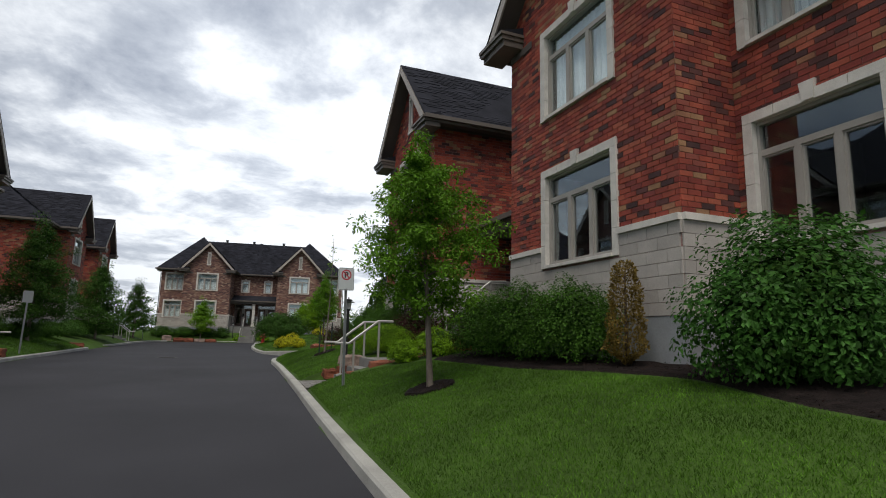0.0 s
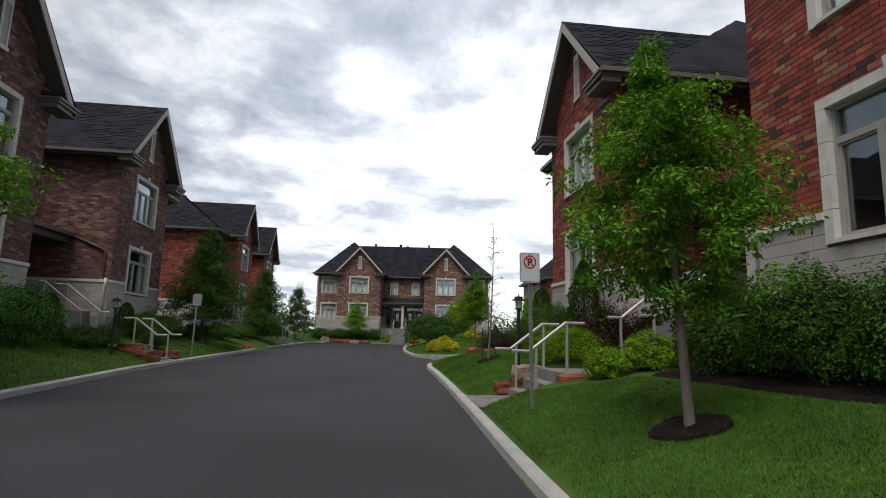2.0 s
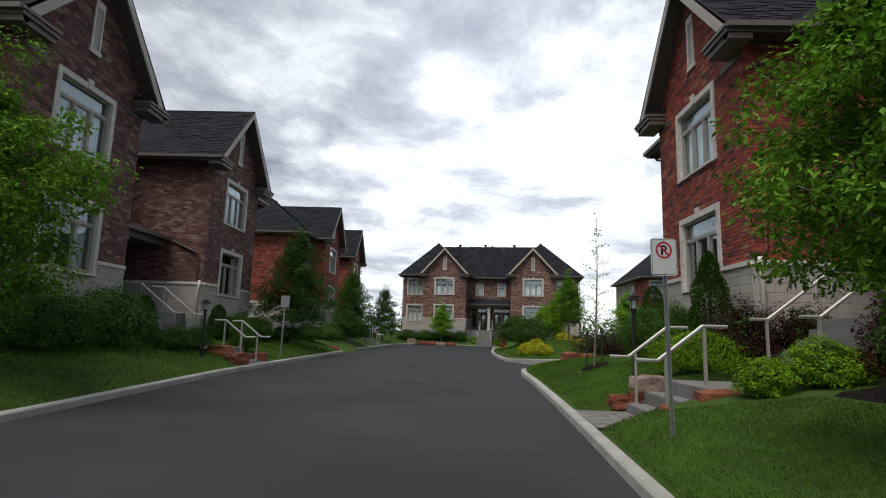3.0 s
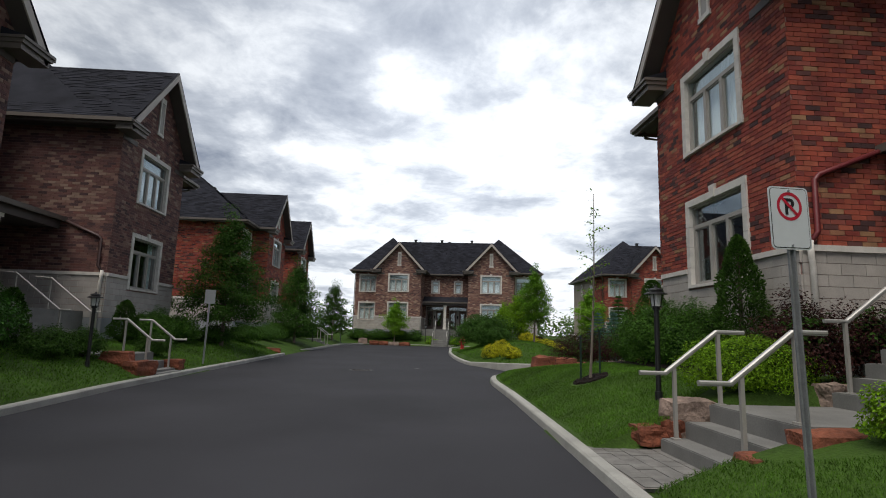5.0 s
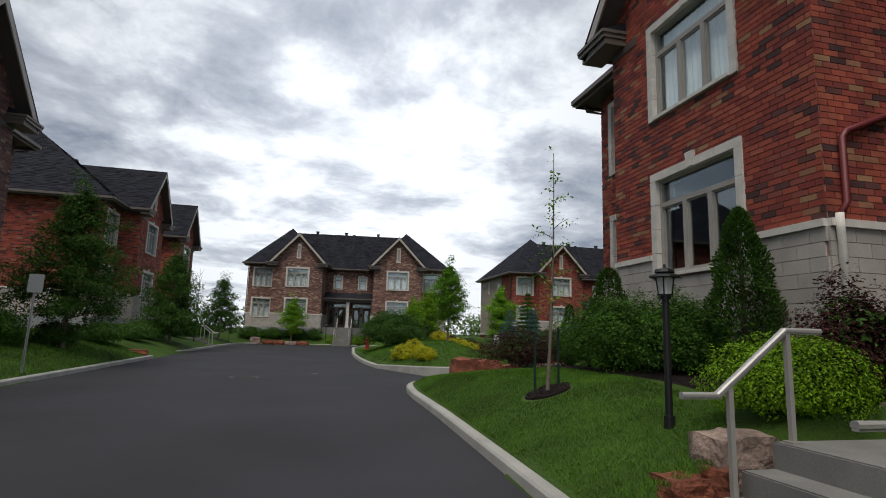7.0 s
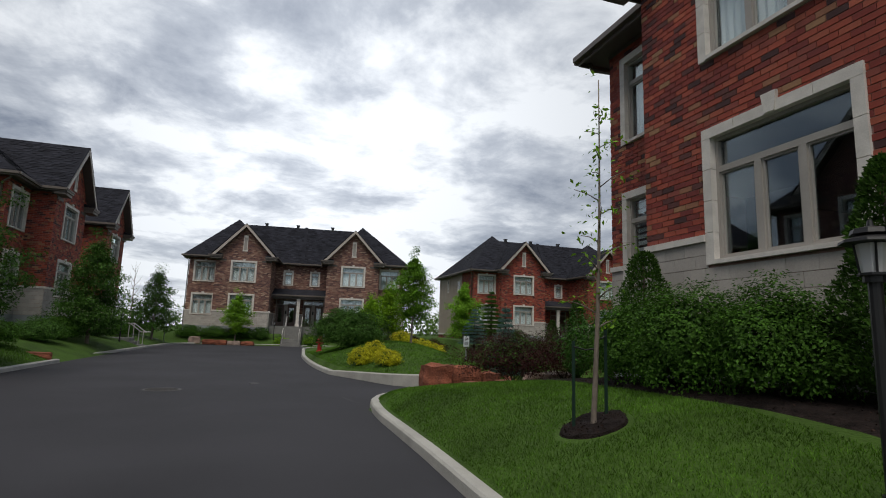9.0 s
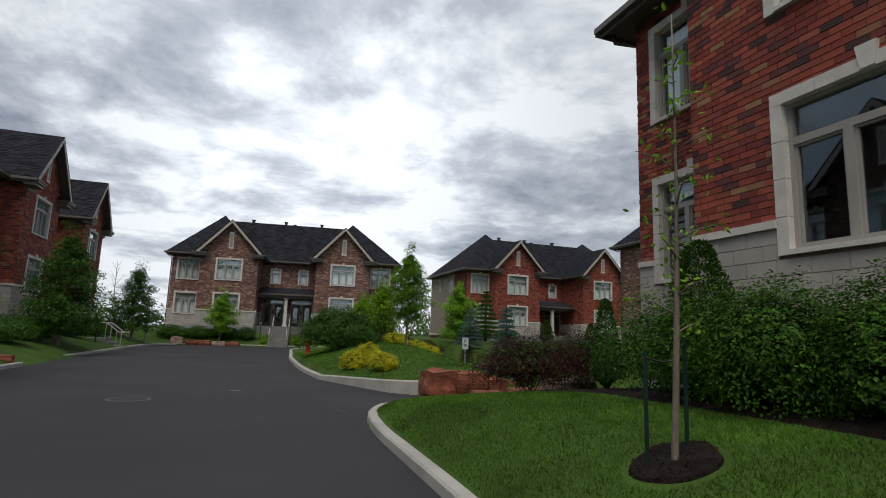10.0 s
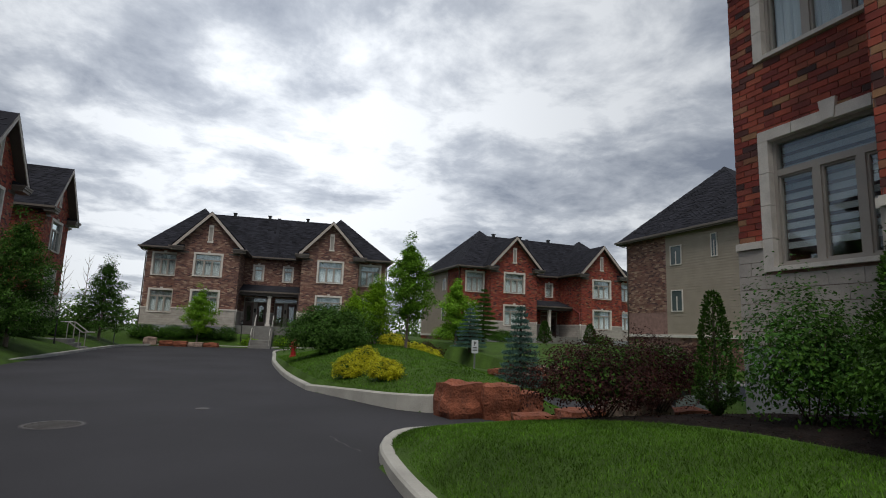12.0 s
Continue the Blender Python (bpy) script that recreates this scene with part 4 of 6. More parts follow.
    # downspouts
    for s in (-1, 1):
        x = s * (WING0 - 0.07)
        bm = bmesh.new()
        bm_tube(bm, [(x, 1.42, 4.62), (x, 0.34, 4.17), (x, 0.26, 4.08), (x, 0.26, 3.22), (x, 0.12, 3.02)], 0.045, 8)
        part("downspout", bm, M["red_pipe"] if brick == "red" else M["brown_pipe"], house, "painted pipe slanting down the side wall", smooth=True)
        bm = bmesh.new()
        bm_tube(bm, [(x - s * 0.02, 0.10, 3.06), (x - s * 0.02, 0.10, 2.8), (x, 0.13, 2.7), (x, 0.13, 0.6)], 0.05, 8)
        part("lower_downspout", bm, M["stone"], house, "pale lower pipe", smooth=True)
        x = s * (OUT1 + 0.12)
        bm = bmesh.new()
        bm_tube(bm, [(x + s * 0.3, OUTY - 0.25, 7.88), (x + s * 0.3, OUTY - 0.2, 7.72), (x, OUTY + 0.2, 7.55), (x, OUTY + 0.2, 0.6)], 0.045, 8)
        part("downspout", bm, M["taupe"], house, smooth=True)
    return house, walls


loose_bricks = []
house_ab, walls_ab = duplex("red", "red brick semi-detached house with gables, beside the road", (6.0, 19.4, 0), -90, 12.0,
                             {("low", -1): "none", ("low", 1): "none", ("olow", -1): "blind", ("olow", 1): "none"}, seed=3, loose=loose_bricks)
house_l, _ = duplex("plum", "dark brown brick semi-detached house across the road", (-10.06, 29.0, 0), 90, covers={("low", -1): "sides", ("low", 1): "sides"}, seed=5)
house_g, _ = duplex("red", "red brick semi-detached house with beige sided end, beyond the parking court", (30.1, 69.25, 0.05), 0, 4.6, low_garage=True, seed=9, peaks=(5.75, 6.8))
house_h, _ = duplex("brown", "brown brick house seen from its beige sided end", (36.1, 55.8, 0.5), 180, 4.9, low_garage=True, seed=11)
duplex("red", "red brick semi-detached house farther along, across the road", (-10.3, 58.9, 0.18), 90, seed=3)
duplex("brown", "brown brick semi-detached house facing down the road", (3.2, 72.0, 0.0), -7.4, seed=6, peaks=(6.85, 5.9))

# ---- plants ----
RNG = np.random.default_rng(7)


def leaf_mesh(name, pts, size, mat, long=1.7, droop=0.25, spread=0.35, out=None, flat=True):
    """A mesh of folded leaves at the points; out: the way each leaf leans; flat: the blades turn their upper side outward and up."""
    size = size * 0.66
    n = len(pts)
    d = RNG.normal(size=(n, 3))
    if out is not None and flat:
        up = np.asarray(out, float) * 0.9 + RNG.normal(size=(n, 3)) * 0.42 + np.array((0, 0, 0.55))
        up /= np.linalg.norm(up, axis=1)[:, None] + 1e-9
        d = d + np.asarray(out, float) * 0.6 - np.array((0, 0, droop * 1.6))
        d -= up * (d * up).sum(1)[:, None]
        d /= np.linalg.norm(d, axis=1)[:, None] + 1e-9
        side = np.cross(d, up)
    else:
        if out is not None:
            d = d * 0.75 + out * 1.0
        d[:, 2] -= droop
        d /= np.linalg.norm(d, axis=1)[:, None] + 1e-9
        side = np.cross(d, RNG.normal(size=(n, 3)))
        side /= np.linalg.norm(side, axis=1)[:, None] + 1e-9
        up = np.cross(side, d)
    s = (size * RNG.uniform(1 - spread, 1 + spread, n))[:, None]
    L = s * long
    v = np.stack([pts, pts + d * L * 0.5 + side * s * 0.5 + up * s * 0.14, pts + d * L - up * s * 0.1, pts + d * L * 0.5 - side * s * 0.5 + up * s * 0.14], 1).reshape(-1, 3)
    f = np.arange(4 * n).reshape(-1, 4)
    return raw_mesh(name, v, f, mat)


def lumpy(n, c, r, fill=0.35, lumps=0.16, flat=-0.6, power=2.0):
    """Points and outward ways through an uneven rounded body."""
    d = RNG.normal(size=(n, 3))
    d /= np.linalg.norm(d, axis=1)[:, None]
    d[:, 2] = np.where(d[:, 2] < flat, -d[:, 2], d[:, 2])
    ph = RNG.uniform(0, 6.28, 6)
    k = 1 + lumps * (np.sin(3.1 * d[:, 0] * 1.7 + ph[0]) * np.sin(4.3 * d[:, 1] + ph[1]) + 0.8 * np.sin(6.1 * d[:, 2] + ph[2] + 3 * d[:, 0]) + 0.6 * np.sin(9 * d[:, 0] + 7 * d[:, 1] + ph[3]) + 0.5 * np.sin(13 * d[:, 1] + 9 * d[:, 2] + ph[4]))
    if n > 400:
        c0 = RNG.normal(size=(85, 3))
        c0 /= np.linalg.norm(c0, axis=1)[:, None]
        near_one = (d @ c0.T).max(1)
        k = k * (1 + 0.17 * (np.sqrt(np.clip(1 - (1 - near_one) / 0.035, 0, 1)) - 0.6))
    t = 1 - fill * RNG.uniform(0, 1, n) ** power
    p = d * (k * t)[:, None] * np.array(r) + np.array(c)
    return p, d


def stems(parent, base, tips, r=0.02, mat="darkbark", name="stem"):
    for i, t in enumerate(tips):
        bm = bmesh.new()
        b = Vector(base) + Vector((RNG.normal() * 0.05, RNG.normal() * 0.05, -0.05))
        t = Vector(t)
        m = b.lerp(t, 0.5) + Vector((RNG.normal() * 0.06, RNG.normal() * 0.06, 0.04))
        bm_tube(bm, [b, m, t], [r, r * 0.75, r * 0.35], 5)
        part(name, bm, M[mat], parent, smooth=True)


def shrub(label, x, y, r, h, leaf, count, size=0.05, name="shrub", z=None, blobs=None, group="", long=1.7, droop=0.2, lumps=0.16, gap=0.0, stem_n=5, fill=0.4, category="shrub"):
    count = int(count * 1.7)
    z0 = land(x, y) if z is None else z
    rx, ry = (r, r) if isinstance(r, (int, float)) else r
    t = thing(name, label, category, (x, y, z0), 0, group)
    parts_p, parts_d = [], []
    for bx, by, bz, br in (blobs or [(0, 0, 0, 1.0)]):
        p, d = lumpy(int(count * br ** 2 / sum(b[3] ** 2 for b in (blobs or [(0, 0, 0, 1.0)]))), (bx * rx, by * ry, gap + h * 0.42 + bz * h), (rx * br, ry * br, h * 0.60 * br), fill, lumps, -0.8)
        keep = p[:, 2] > 0.02
        parts_p.append(p[keep]), parts_d.append(d[keep])
    p, d = np.concatenate(parts_p), np.concatenate(parts_d)
    crown = part("foliage", leaf_mesh("foliage", p, size, LEAF[leaf], long, droop, out=d), None, t)
    # Added dark core blocks the view through; inner shade is put into its colour.
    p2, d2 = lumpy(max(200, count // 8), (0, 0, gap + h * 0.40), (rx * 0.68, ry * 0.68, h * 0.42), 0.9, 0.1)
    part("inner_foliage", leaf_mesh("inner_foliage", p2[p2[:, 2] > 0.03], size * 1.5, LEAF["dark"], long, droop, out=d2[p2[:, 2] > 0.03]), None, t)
    stems(t, (0, 0, 0), [(rx * 0.5 * math.cos(a), ry * 0.5 * math.sin(a), h * 0.55) for a in [k * 6.28 / stem_n + 0.4 for k in range(stem_n)]], 0.010)
    return t


THREE = [(-0.42, 0.05, -0.05, 0.66), (0.38, -0.1, -0.02, 0.7), (0.0, 0.15, 0.1, 0.72), (0.05, -0.4, -0.12, 0.55)]


def cone_tree(label, x, y, r, h, leaf, count, size=0.05, name="cedar", z=None, base=0.05, power=0.75, long=2.2, ragged=0.12, up=0.6, category="conifer", trunk=True):
    """An upright cedar or cypress: foliage sprays on a tapering body."""
    z0 = land(x, y) if z is None else z
    count = int(count * 1.6)
    t = thing(name, label, category, (x, y, z0))
    f = RNG.uniform(0, 1, count) ** 1.25
    a = RNG.uniform(0, 6.28, count)
    body = np.clip(np.minimum(f * 7, 1) * (1 - f) ** power, 0.02, 1) * 1.12
    rr = r * body * (1 - 0.35 * RNG.uniform(0, 1, count) ** 2) * (1 + ragged * np.sin(5 * a + 9 * f) + ragged * 0.8 * np.sin(23 * f + 2 * a))
    p = np.stack([rr * np.cos(a), rr * np.sin(a), base + f * (h - base)], 1)
    d = np.stack([np.cos(a), np.sin(a), np.full(count, up)], 1)
    part("foliage", leaf_mesh("foliage", p, size, LEAF[leaf], long, -0.2, out=d, flat=False), None, t)
    bm = bmesh.new()
    bm_tube(bm, [(0, 0, -0.1), (0, 0, h * 0.5), (0, 0, h * 0.9)], [0.05 * h / 2.4, 0.035 * h / 2.4, 0.01], 7)
    part("trunk", bm, M["darkbark"], t, smooth=True)
    return t


def spruce(label, x, y, r, h, leaf, z=None, tiers=11, name="spruce"):
    z0 = land(x, y) if z is None else z
    t = thing(name, label, "conifer", (x, y, z0))
    bm = bmesh.new()
    bm_tube(bm, [(0, 0, -0.1), (0, 0, h)], [0.03 * h, 0.006], 7)
    part("trunk", bm, M["darkbark"], t, smooth=True)
    pts, outs = [], []
    for k in range(tiers):
        f = k / tiers
        zz, rad = 0.12 * h + f * h * 0.86, r * (1 - f) ** 0.85 + 0.05
        n = max(5, int(11 * (1 - f) + 4))
        for j in range(n):
            a = 6.28 * j / n + k * 0.7 + RNG.normal() * 0.12
            L = rad * RNG.uniform(0.8, 1.1)
            m = int(230 * L / r) + 40
            s = RNG.uniform(0.1, 1, m)
            q = np.stack([np.cos(a) * L * s, np.sin(a) * L * s, zz + 0.10 * L * s ** 2 - 0.18 * L * s + RNG.normal(size=m) * 0.018 * h / 2], 1)
            w = (1 - s) * 0.22 * L
            q[:, 0] += -np.sin(a) * RNG.normal(size=m) * (w + 0.03)
            q[:, 1] += np.cos(a) * RNG.normal(size=m) * (w + 0.03)
            pts.append(q)
            outs.append(np.tile((math.cos(a), math.sin(a), 0.1), (m, 1)))
    part("foliage", leaf_mesh("foliage", np.concatenate(pts), 0.022 * max(h / 2, 1), LEAF[leaf], 3.6, 0, out=np.concatenate(outs), flat=False), None, t)
    return t


def tree(label, x, y, r, h, clear, leaf, count, size=0.05, lean=(0, 0), z=None, trunk_r=0.05, shape=1.0, name="tree", bark="bark", limbs=16, long=1.9, droop=0.45, tuft=0.24, cone=False):
    """A trunk with limbs, and leaves in tufts about the limbs' twigs. clear: height of the bare trunk."""
    z0 = land(x, y) if z is None else z
    t = thing(name, label, "tree", (x, y, z0))
    count = int(count * 1.7)

    def axis(f):
        return Vector((lean[0] * f + 0.04 * math.sin(3 * f), lean[1] * f, h * 0.94 * f))
    bm = bmesh.new()
    bm_tube(bm, [(0, 0, -0.12), (0, 0, 0.03)] + [axis(f) for f in (0.12, 0.25, 0.4, 0.6, 0.8, 1.0)], [trunk_r * 1.5, trunk_r * 1.15, trunk_r, trunk_r * 0.9, trunk_r * 0.75, trunk_r * 0.5, trunk_r * 0.3, 0.006], 9)
    part("trunk", bm, M[bark], t, smooth=True)
    tips = []
    for i in range(limbs):
        f = clear / h + (0.94 - clear / h) * (i + 0.3) / limbs
        a = i * 2.4 + RNG.normal() * 0.2
        g = (f - clear / h) / (1 - clear / h)
        prof = max(0.12, math.sin(min(1, (g * 0.93 + 0.16)) * math.pi) ** 0.7 * (1 - 0.35 * g * shape))
        if cone:
            prof = 0.06 + 0.94 * (1 - g) ** 0.85 * min(1, 0.6 + 4 * g)
        L = r * prof * RNG.uniform(0.8, 1.15)
        b = axis(f)
        e = b + Vector((math.cos(a) * L, math.sin(a) * L, L * (0.12 if cone else 0.45) * (1 - 0.3 * g)))
        m = b.lerp(e, 0.5) + Vector((0, 0, 0.07 * L))
        bm = bmesh.new()
        k = trunk_r * (0.42 - 0.25 * g)
        bm_tube(bm, [b, m, e], [max(k, 0.006), max(k * 0.6, 0.005), 0.004], 5)
        part("limb", bm, M[bark], t, smooth=True)
        tips.append((b, m, e, L))
    tips.append((axis(0.7), axis(0.85), axis(1.0) + Vector((0, 0, 0.06 * h)), r * 0.5))
    total = sum(q[3] + 0.3 for q in tips)
    pts, outs = [], []
    for b, m, e, L in tips:
        n = int(count * (L + 0.3) / total)
        tufts = max(5, int(10 * L / max(r, 0.3)) + 3)
        for j in range(tufts):
            s = 0.18 + 0.85 * (j + RNG.uniform()) / tufts
            c = (b.lerp(m, s * 2) if s < 0.5 else m.lerp(e, s * 2 - 1))
            c = np.array(c) + RNG.normal(size=3) * np.array((0.20, 0.20, 0.13)) * min(L, 1.2)
            kk = n // tufts
            rad = tuft * (0.75 + 0.5 * RNG.uniform()) * min(1.0, 0.5 + L * 0.5)
            q = RNG.normal(size=(kk, 3))
            q /= np.linalg.norm(q, axis=1)[:, None]
            dd = q.copy()
            q *= (rad * RNG.uniform(0.25, 1, kk) ** 0.6)[:, None] * np.array((1.15, 1.15, 0.7))
            pts.append(c + q), outs.append(dd * 0.5)
    part("crown", leaf_mesh("crown", np.concatenate(pts), size, LEAF[leaf], long, droop, out=np.concatenate(outs)), None, t)
    return t


# along the near red house
G_BED = "shrubs along the house front"
shrub("large rounded broad-leaved green shrub by the brick wall", 5.85, 10.3, (1.18, 1.0), 1.8, "bush", 11000, 0.060, blobs=[(0, 0, 0.02, 0.92), (-0.35, 0.2, -0.12, 0.68), (0.4, 0.1, -0.1, 0.7), (0.05, -0.4, -0.14, 0.66)], droop=0.35, lumps=0.1)
cone_tree("narrow browned dying cedar in dark mulch", 5.5, 12.6, 0.25, 1.5, "rust", 3400, 0.03, power=0.28)
for i, (x, y, r, h) in enumerate([(5.45, 13.75, 0.85, 1.45), (5.25, 15.0, 0.9, 1.5), (5.1, 16.25, 0.85, 1.35)]):
    shrub("dense green hedge shrub under the ground floor window", x, y, (r * 0.85, r), h, "hedge", 9000, 0.038, blobs=THREE, group=G_BED)
shrub("dark purple-leaved shrub at the house corner", 5.5, 17.55, (0.5, 0.6), 1.15, "purple", 2600, 0.05, blobs=THREE)
shrub("dark purple-leaved shrub beside the upper steps", 5.35, 21.15, (0.75, 0.5), 1.25, "purple", 6000, 0.04, blobs=THREE, lumps=0.25, fill=0.6)
shrub("dark purple-leaved shrub beside the upper steps", 6.5, 21.2, (0.7, 0.5), 1.2, "purple", 4600, 0.04, blobs=THREE, lumps=0.25, fill=0.6)
shrub("wide mound of lime green spiraea behind the handrail", 4.48, 21.1, (1.0, 0.62), 0.92, "lime", 14000, 0.027, z=land(4.4, 21.1) - 0.03, blobs=[(-0.3, 0, -0.06, 0.72), (0.35, 0.05, -0.03, 0.72), (0, -0.1, -0.03, 0.78)], lumps=0.08)
shrub("small lime green spiraea at the top of the steps", 3.95, 18.0, (0.37, 0.36), 0.48, "lime", 2600, 0.034, lumps=0.1)
shrub("rounded lime green spiraea near the purple shrub", 4.7, 17.95, (0.54, 0.46), 0.64, "lime", 4600, 0.034, blobs=THREE, lumps=0.1)
cone_tree("tall dense dark green cedar before the window", 5.5, 22.85, 0.52, 2.35, "cedar", 9000, 0.038, power=0.6)
for x, y, r, h in [(5.2, 23.75, 0.8, 1.3), (5.0, 24.75, 0.85, 1.35), (5.05, 25.75, 0.8, 1.25)]:
    shrub("dense green hedge shrub under the big window", x, y, (r * 0.85, r), h, "hedge", 10000, 0.036, blobs=THREE, group=G_BED)
cone_tree("small round dark cedar by the wall corner", 5.42, 26.2, 0.42, 1.9, "cedar", 6500, 0.032, power=0.4)
shrub("loose light green viburnum by the outer window", 5.6, 27.35, (0.95, 0.8), 1.55, "bush", 2600, 0.038, blobs=THREE, lumps=0.2, fill=0.8)
shrub("loose dark green viburnum by the outer window", 5.95, 27.35, (0.95, 0.75), 1.3, "hedge", 3800, 0.036, blobs=THREE, lumps=0.3, fill=0.6)
cone_tree("slim green cedar at the house corner", 5.8, 28.65, 0.21, 1.5, "cedar", 3600, 0.028, power=0.4)
shrub("spreading dark barberry shrub with bare lower twigs", 5.0, 29.8, (1.15, 0.85), 1.0, "purple", 9500, 0.032, blobs=THREE, lumps=0.22, fill=0.6, gap=0.12, stem_n=14)
shrub("spreading dark barberry shrub over the rocks", 6.65, 30.5, (1.05, 0.85), 1.1, "purple", 8000, 0.032, z=0.55, blobs=THREE, lumps=0.22, fill=0.7, gap=0.12, stem_n=12)
tree("young green tree with a slender leaning trunk in a mulch ring", 3.2, 14.35, 1.12, 4.15, 1.15, "maple", 15000, 0.045, lean=(-0.34, 0.0), trunk_r=0.048, limbs=22, tuft=0.22, long=2.3, shape=0.7)
tree("newly planted nearly bare young tree between two stakes", 3.3, 24.37, 0.40, 4.0, 1.0, "fresh", 260, 0.042, lean=(0.10, 0), trunk_r=0.027, limbs=17, tuft=0.12, long=2.2)


def mulch(name, label, pts, lift=0.03, chips=0, ring=None):
    """A mulch bed over the ground inside a rounded outline."""
    bm = bmesh.new()
    line = smooth_line(list(pts) + [pts[0]], 0.25)[:-1]
    c = Vector((sum(p[0] for p in line) / len(line), sum(p[1] for p in line) / len(line)))
    rings = []
    for k in (1.0, 0.93, 0.75, 0.5, 0.25):
        row = []
        for x, y in line:
            q = c.lerp(Vector((x, y)), k)
            row.append(bm.verts.new((q.x, q.y, land(q.x, q.y) + (-0.02 if k == 1.0 else lift + 0.015 * math.sin(q.x * 17) * math.cos(q.y * 13)))))
        rings.append(row)
    for a, b in zip(rings, rings[1:]):
        for i in range(len(a)):
            bm.faces.new([a[i], a[(i + 1) % len(a)], b[(i + 1) % len(a)], b[i]])
    bm.faces.new(rings[-1])
    bed = tagged(new(name, finish(bm, name, M["mulch"])), label, "mulch bed", "", "structure")
    if chips:
        p = []
        while len(p) < chips:
            k, (x, y) = math.sqrt(RNG.uniform()) * 0.97, line[RNG.integers(len(line))]
            q = c.lerp(Vector((x, y)), k)
            p.append((q.x, q.y, land(q.x, q.y) + lift + 0.005))
        me = leaf_mesh("bark_chips", np.array(p), 0.02, M["chip"], 2.2, 0.0, out=np.tile((0, 0, 0.1), (chips, 1)))
        tagged(new("bark_chips", me), "loose bark chips on the mulch", "mulch", "", "stuff")
    return bed


def bed_strip(name, label, left, right, lift=0.035, chips=0):
    """A mulch bed between two lines of points."""
    bm = bmesh.new()
    k = 10
    rows = []
    L, R = smooth_line(left, 0.3), smooth_line(right, 0.3)
    n = min(len(L), len(R))
    L = [L[int(i * (len(L) - 1) / (n - 1))] for i in range(n)]
    R = [R[int(i * (len(R) - 1) / (n - 1))] for i in range(n)]
    for a, b in zip(L, R):
        row = []
        for j in range(k + 1):
            x, y = a[0] + (b[0] - a[0]) * j / k, a[1] + (b[1] - a[1]) * j / k
            row.append(bm.verts.new((x, y, land(x, y) + (-0.02 if j == 0 else lift + 0.012 * math.sin(x * 17) * math.cos(y * 13)))))
        rows.append(row)
    for a, b in zip(rows, rows[1:]):
        for j in range(k):
            bm.faces.new([a[j], a[j + 1], b[j + 1], b[j]])
    tagged(new(name, finish(bm, name, M["mulch"])), label, "mulch bed", "", "structure")
    if chips:
        i, j, s = RNG.integers(0, n, chips), RNG.uniform(0.03, 1, chips), RNG.uniform(0, 1, chips)
        p = []
        for q in range(chips):
            a, b = L[i[q]], R[i[q]]
            x, y = a[0] + (b[0] - a[0]) * j[q], a[1] + (b[1] - a[1]) * j[q] + (s[q] - 0.5) * 0.3
            p.append((x, y, land(x, y) + lift + 0.004))
        me = leaf_mesh("bark_chips", np.array(p), 0.022, M["chip"], 2.2, 0.0, out=np.tile((0, 0, 0.1), (chips, 1)))
        tagged(new("bark_chips", me), "loose bark chips on the mulch", "mulch", "", "stuff")


bed_strip("mulch_bed", "dark mulch bed along the red brick house", [(4.6, 6.5), (4.6, 8.9), (4.85, 10.0), (5.2, 11.2), (5.0, 12.6), (4.55, 14.2), (4.4, 16.0), (4.3, 17.3)], [(7.1, 6.5), (7.1, 8.9), (7.1, 10.0), (7.1, 11.2), (5.98, 12.6), (5.98, 14.2), (5.98, 16.0), (5.98, 17.3)], chips=1800)
bed_strip("mulch_bed", "dark mulch bed along the red brick house beyond the steps", [(4.2, 21.6), (4.5, 22.6), (4.5, 24.0), (4.55, 26.0), (4.75, 27.3), (4.8, 28.5), (4.55, 29.4), (4.5, 30.2)], [(5.98, 21.7), (5.98, 22.6), (5.98, 24.0), (5.98, 26.0), (6.9, 27.3), (7.0, 28.5), (6.9, 29.4), (6.6, 30.3)], chips=1600)
for x, y, w in ((3.2, 14.33, 0.40), (3.32, 24.38, 0.35)):
    mulch("mulch_ring", "ring of dark mulch about the young tree", [(x + w * math.cos(a) * (1 + 0.06 * math.sin(3 * a)), y + w * math.sin(a)) for a in [k * 6.283 / 14 for k in range(14)]], 0.03, 260)

for x, y in ((3.15, 24.5), (3.53, 24.48)):
    t = thing("tree_stake", "dark green metal stake beside the young tree", "stake", (x, y, land(x, y)), 0, "stakes at the young tree")
    bm = bmesh.new()
    bm_box(bm, -0.018, 0.018, -0.004, 0.004, -0.2, 0.9)
    bm_box(bm, -0.003, 0.003, 0.004, 0.022, -0.2, 0.9)
    part("bar", bm, M["green_stake"], t)
    bm = bmesh.new()
    d = Vector((3.36 - x, 24.37 - y, 0))
    bm_tube(bm, [(0, 0, 0.84), tuple(d * 0.5 + Vector((0, 0, 0.81))), tuple(d * 0.95 + Vector((0, 0, 0.83)))], 0.008, 5)
    part("tie", bm, M["black"], t)


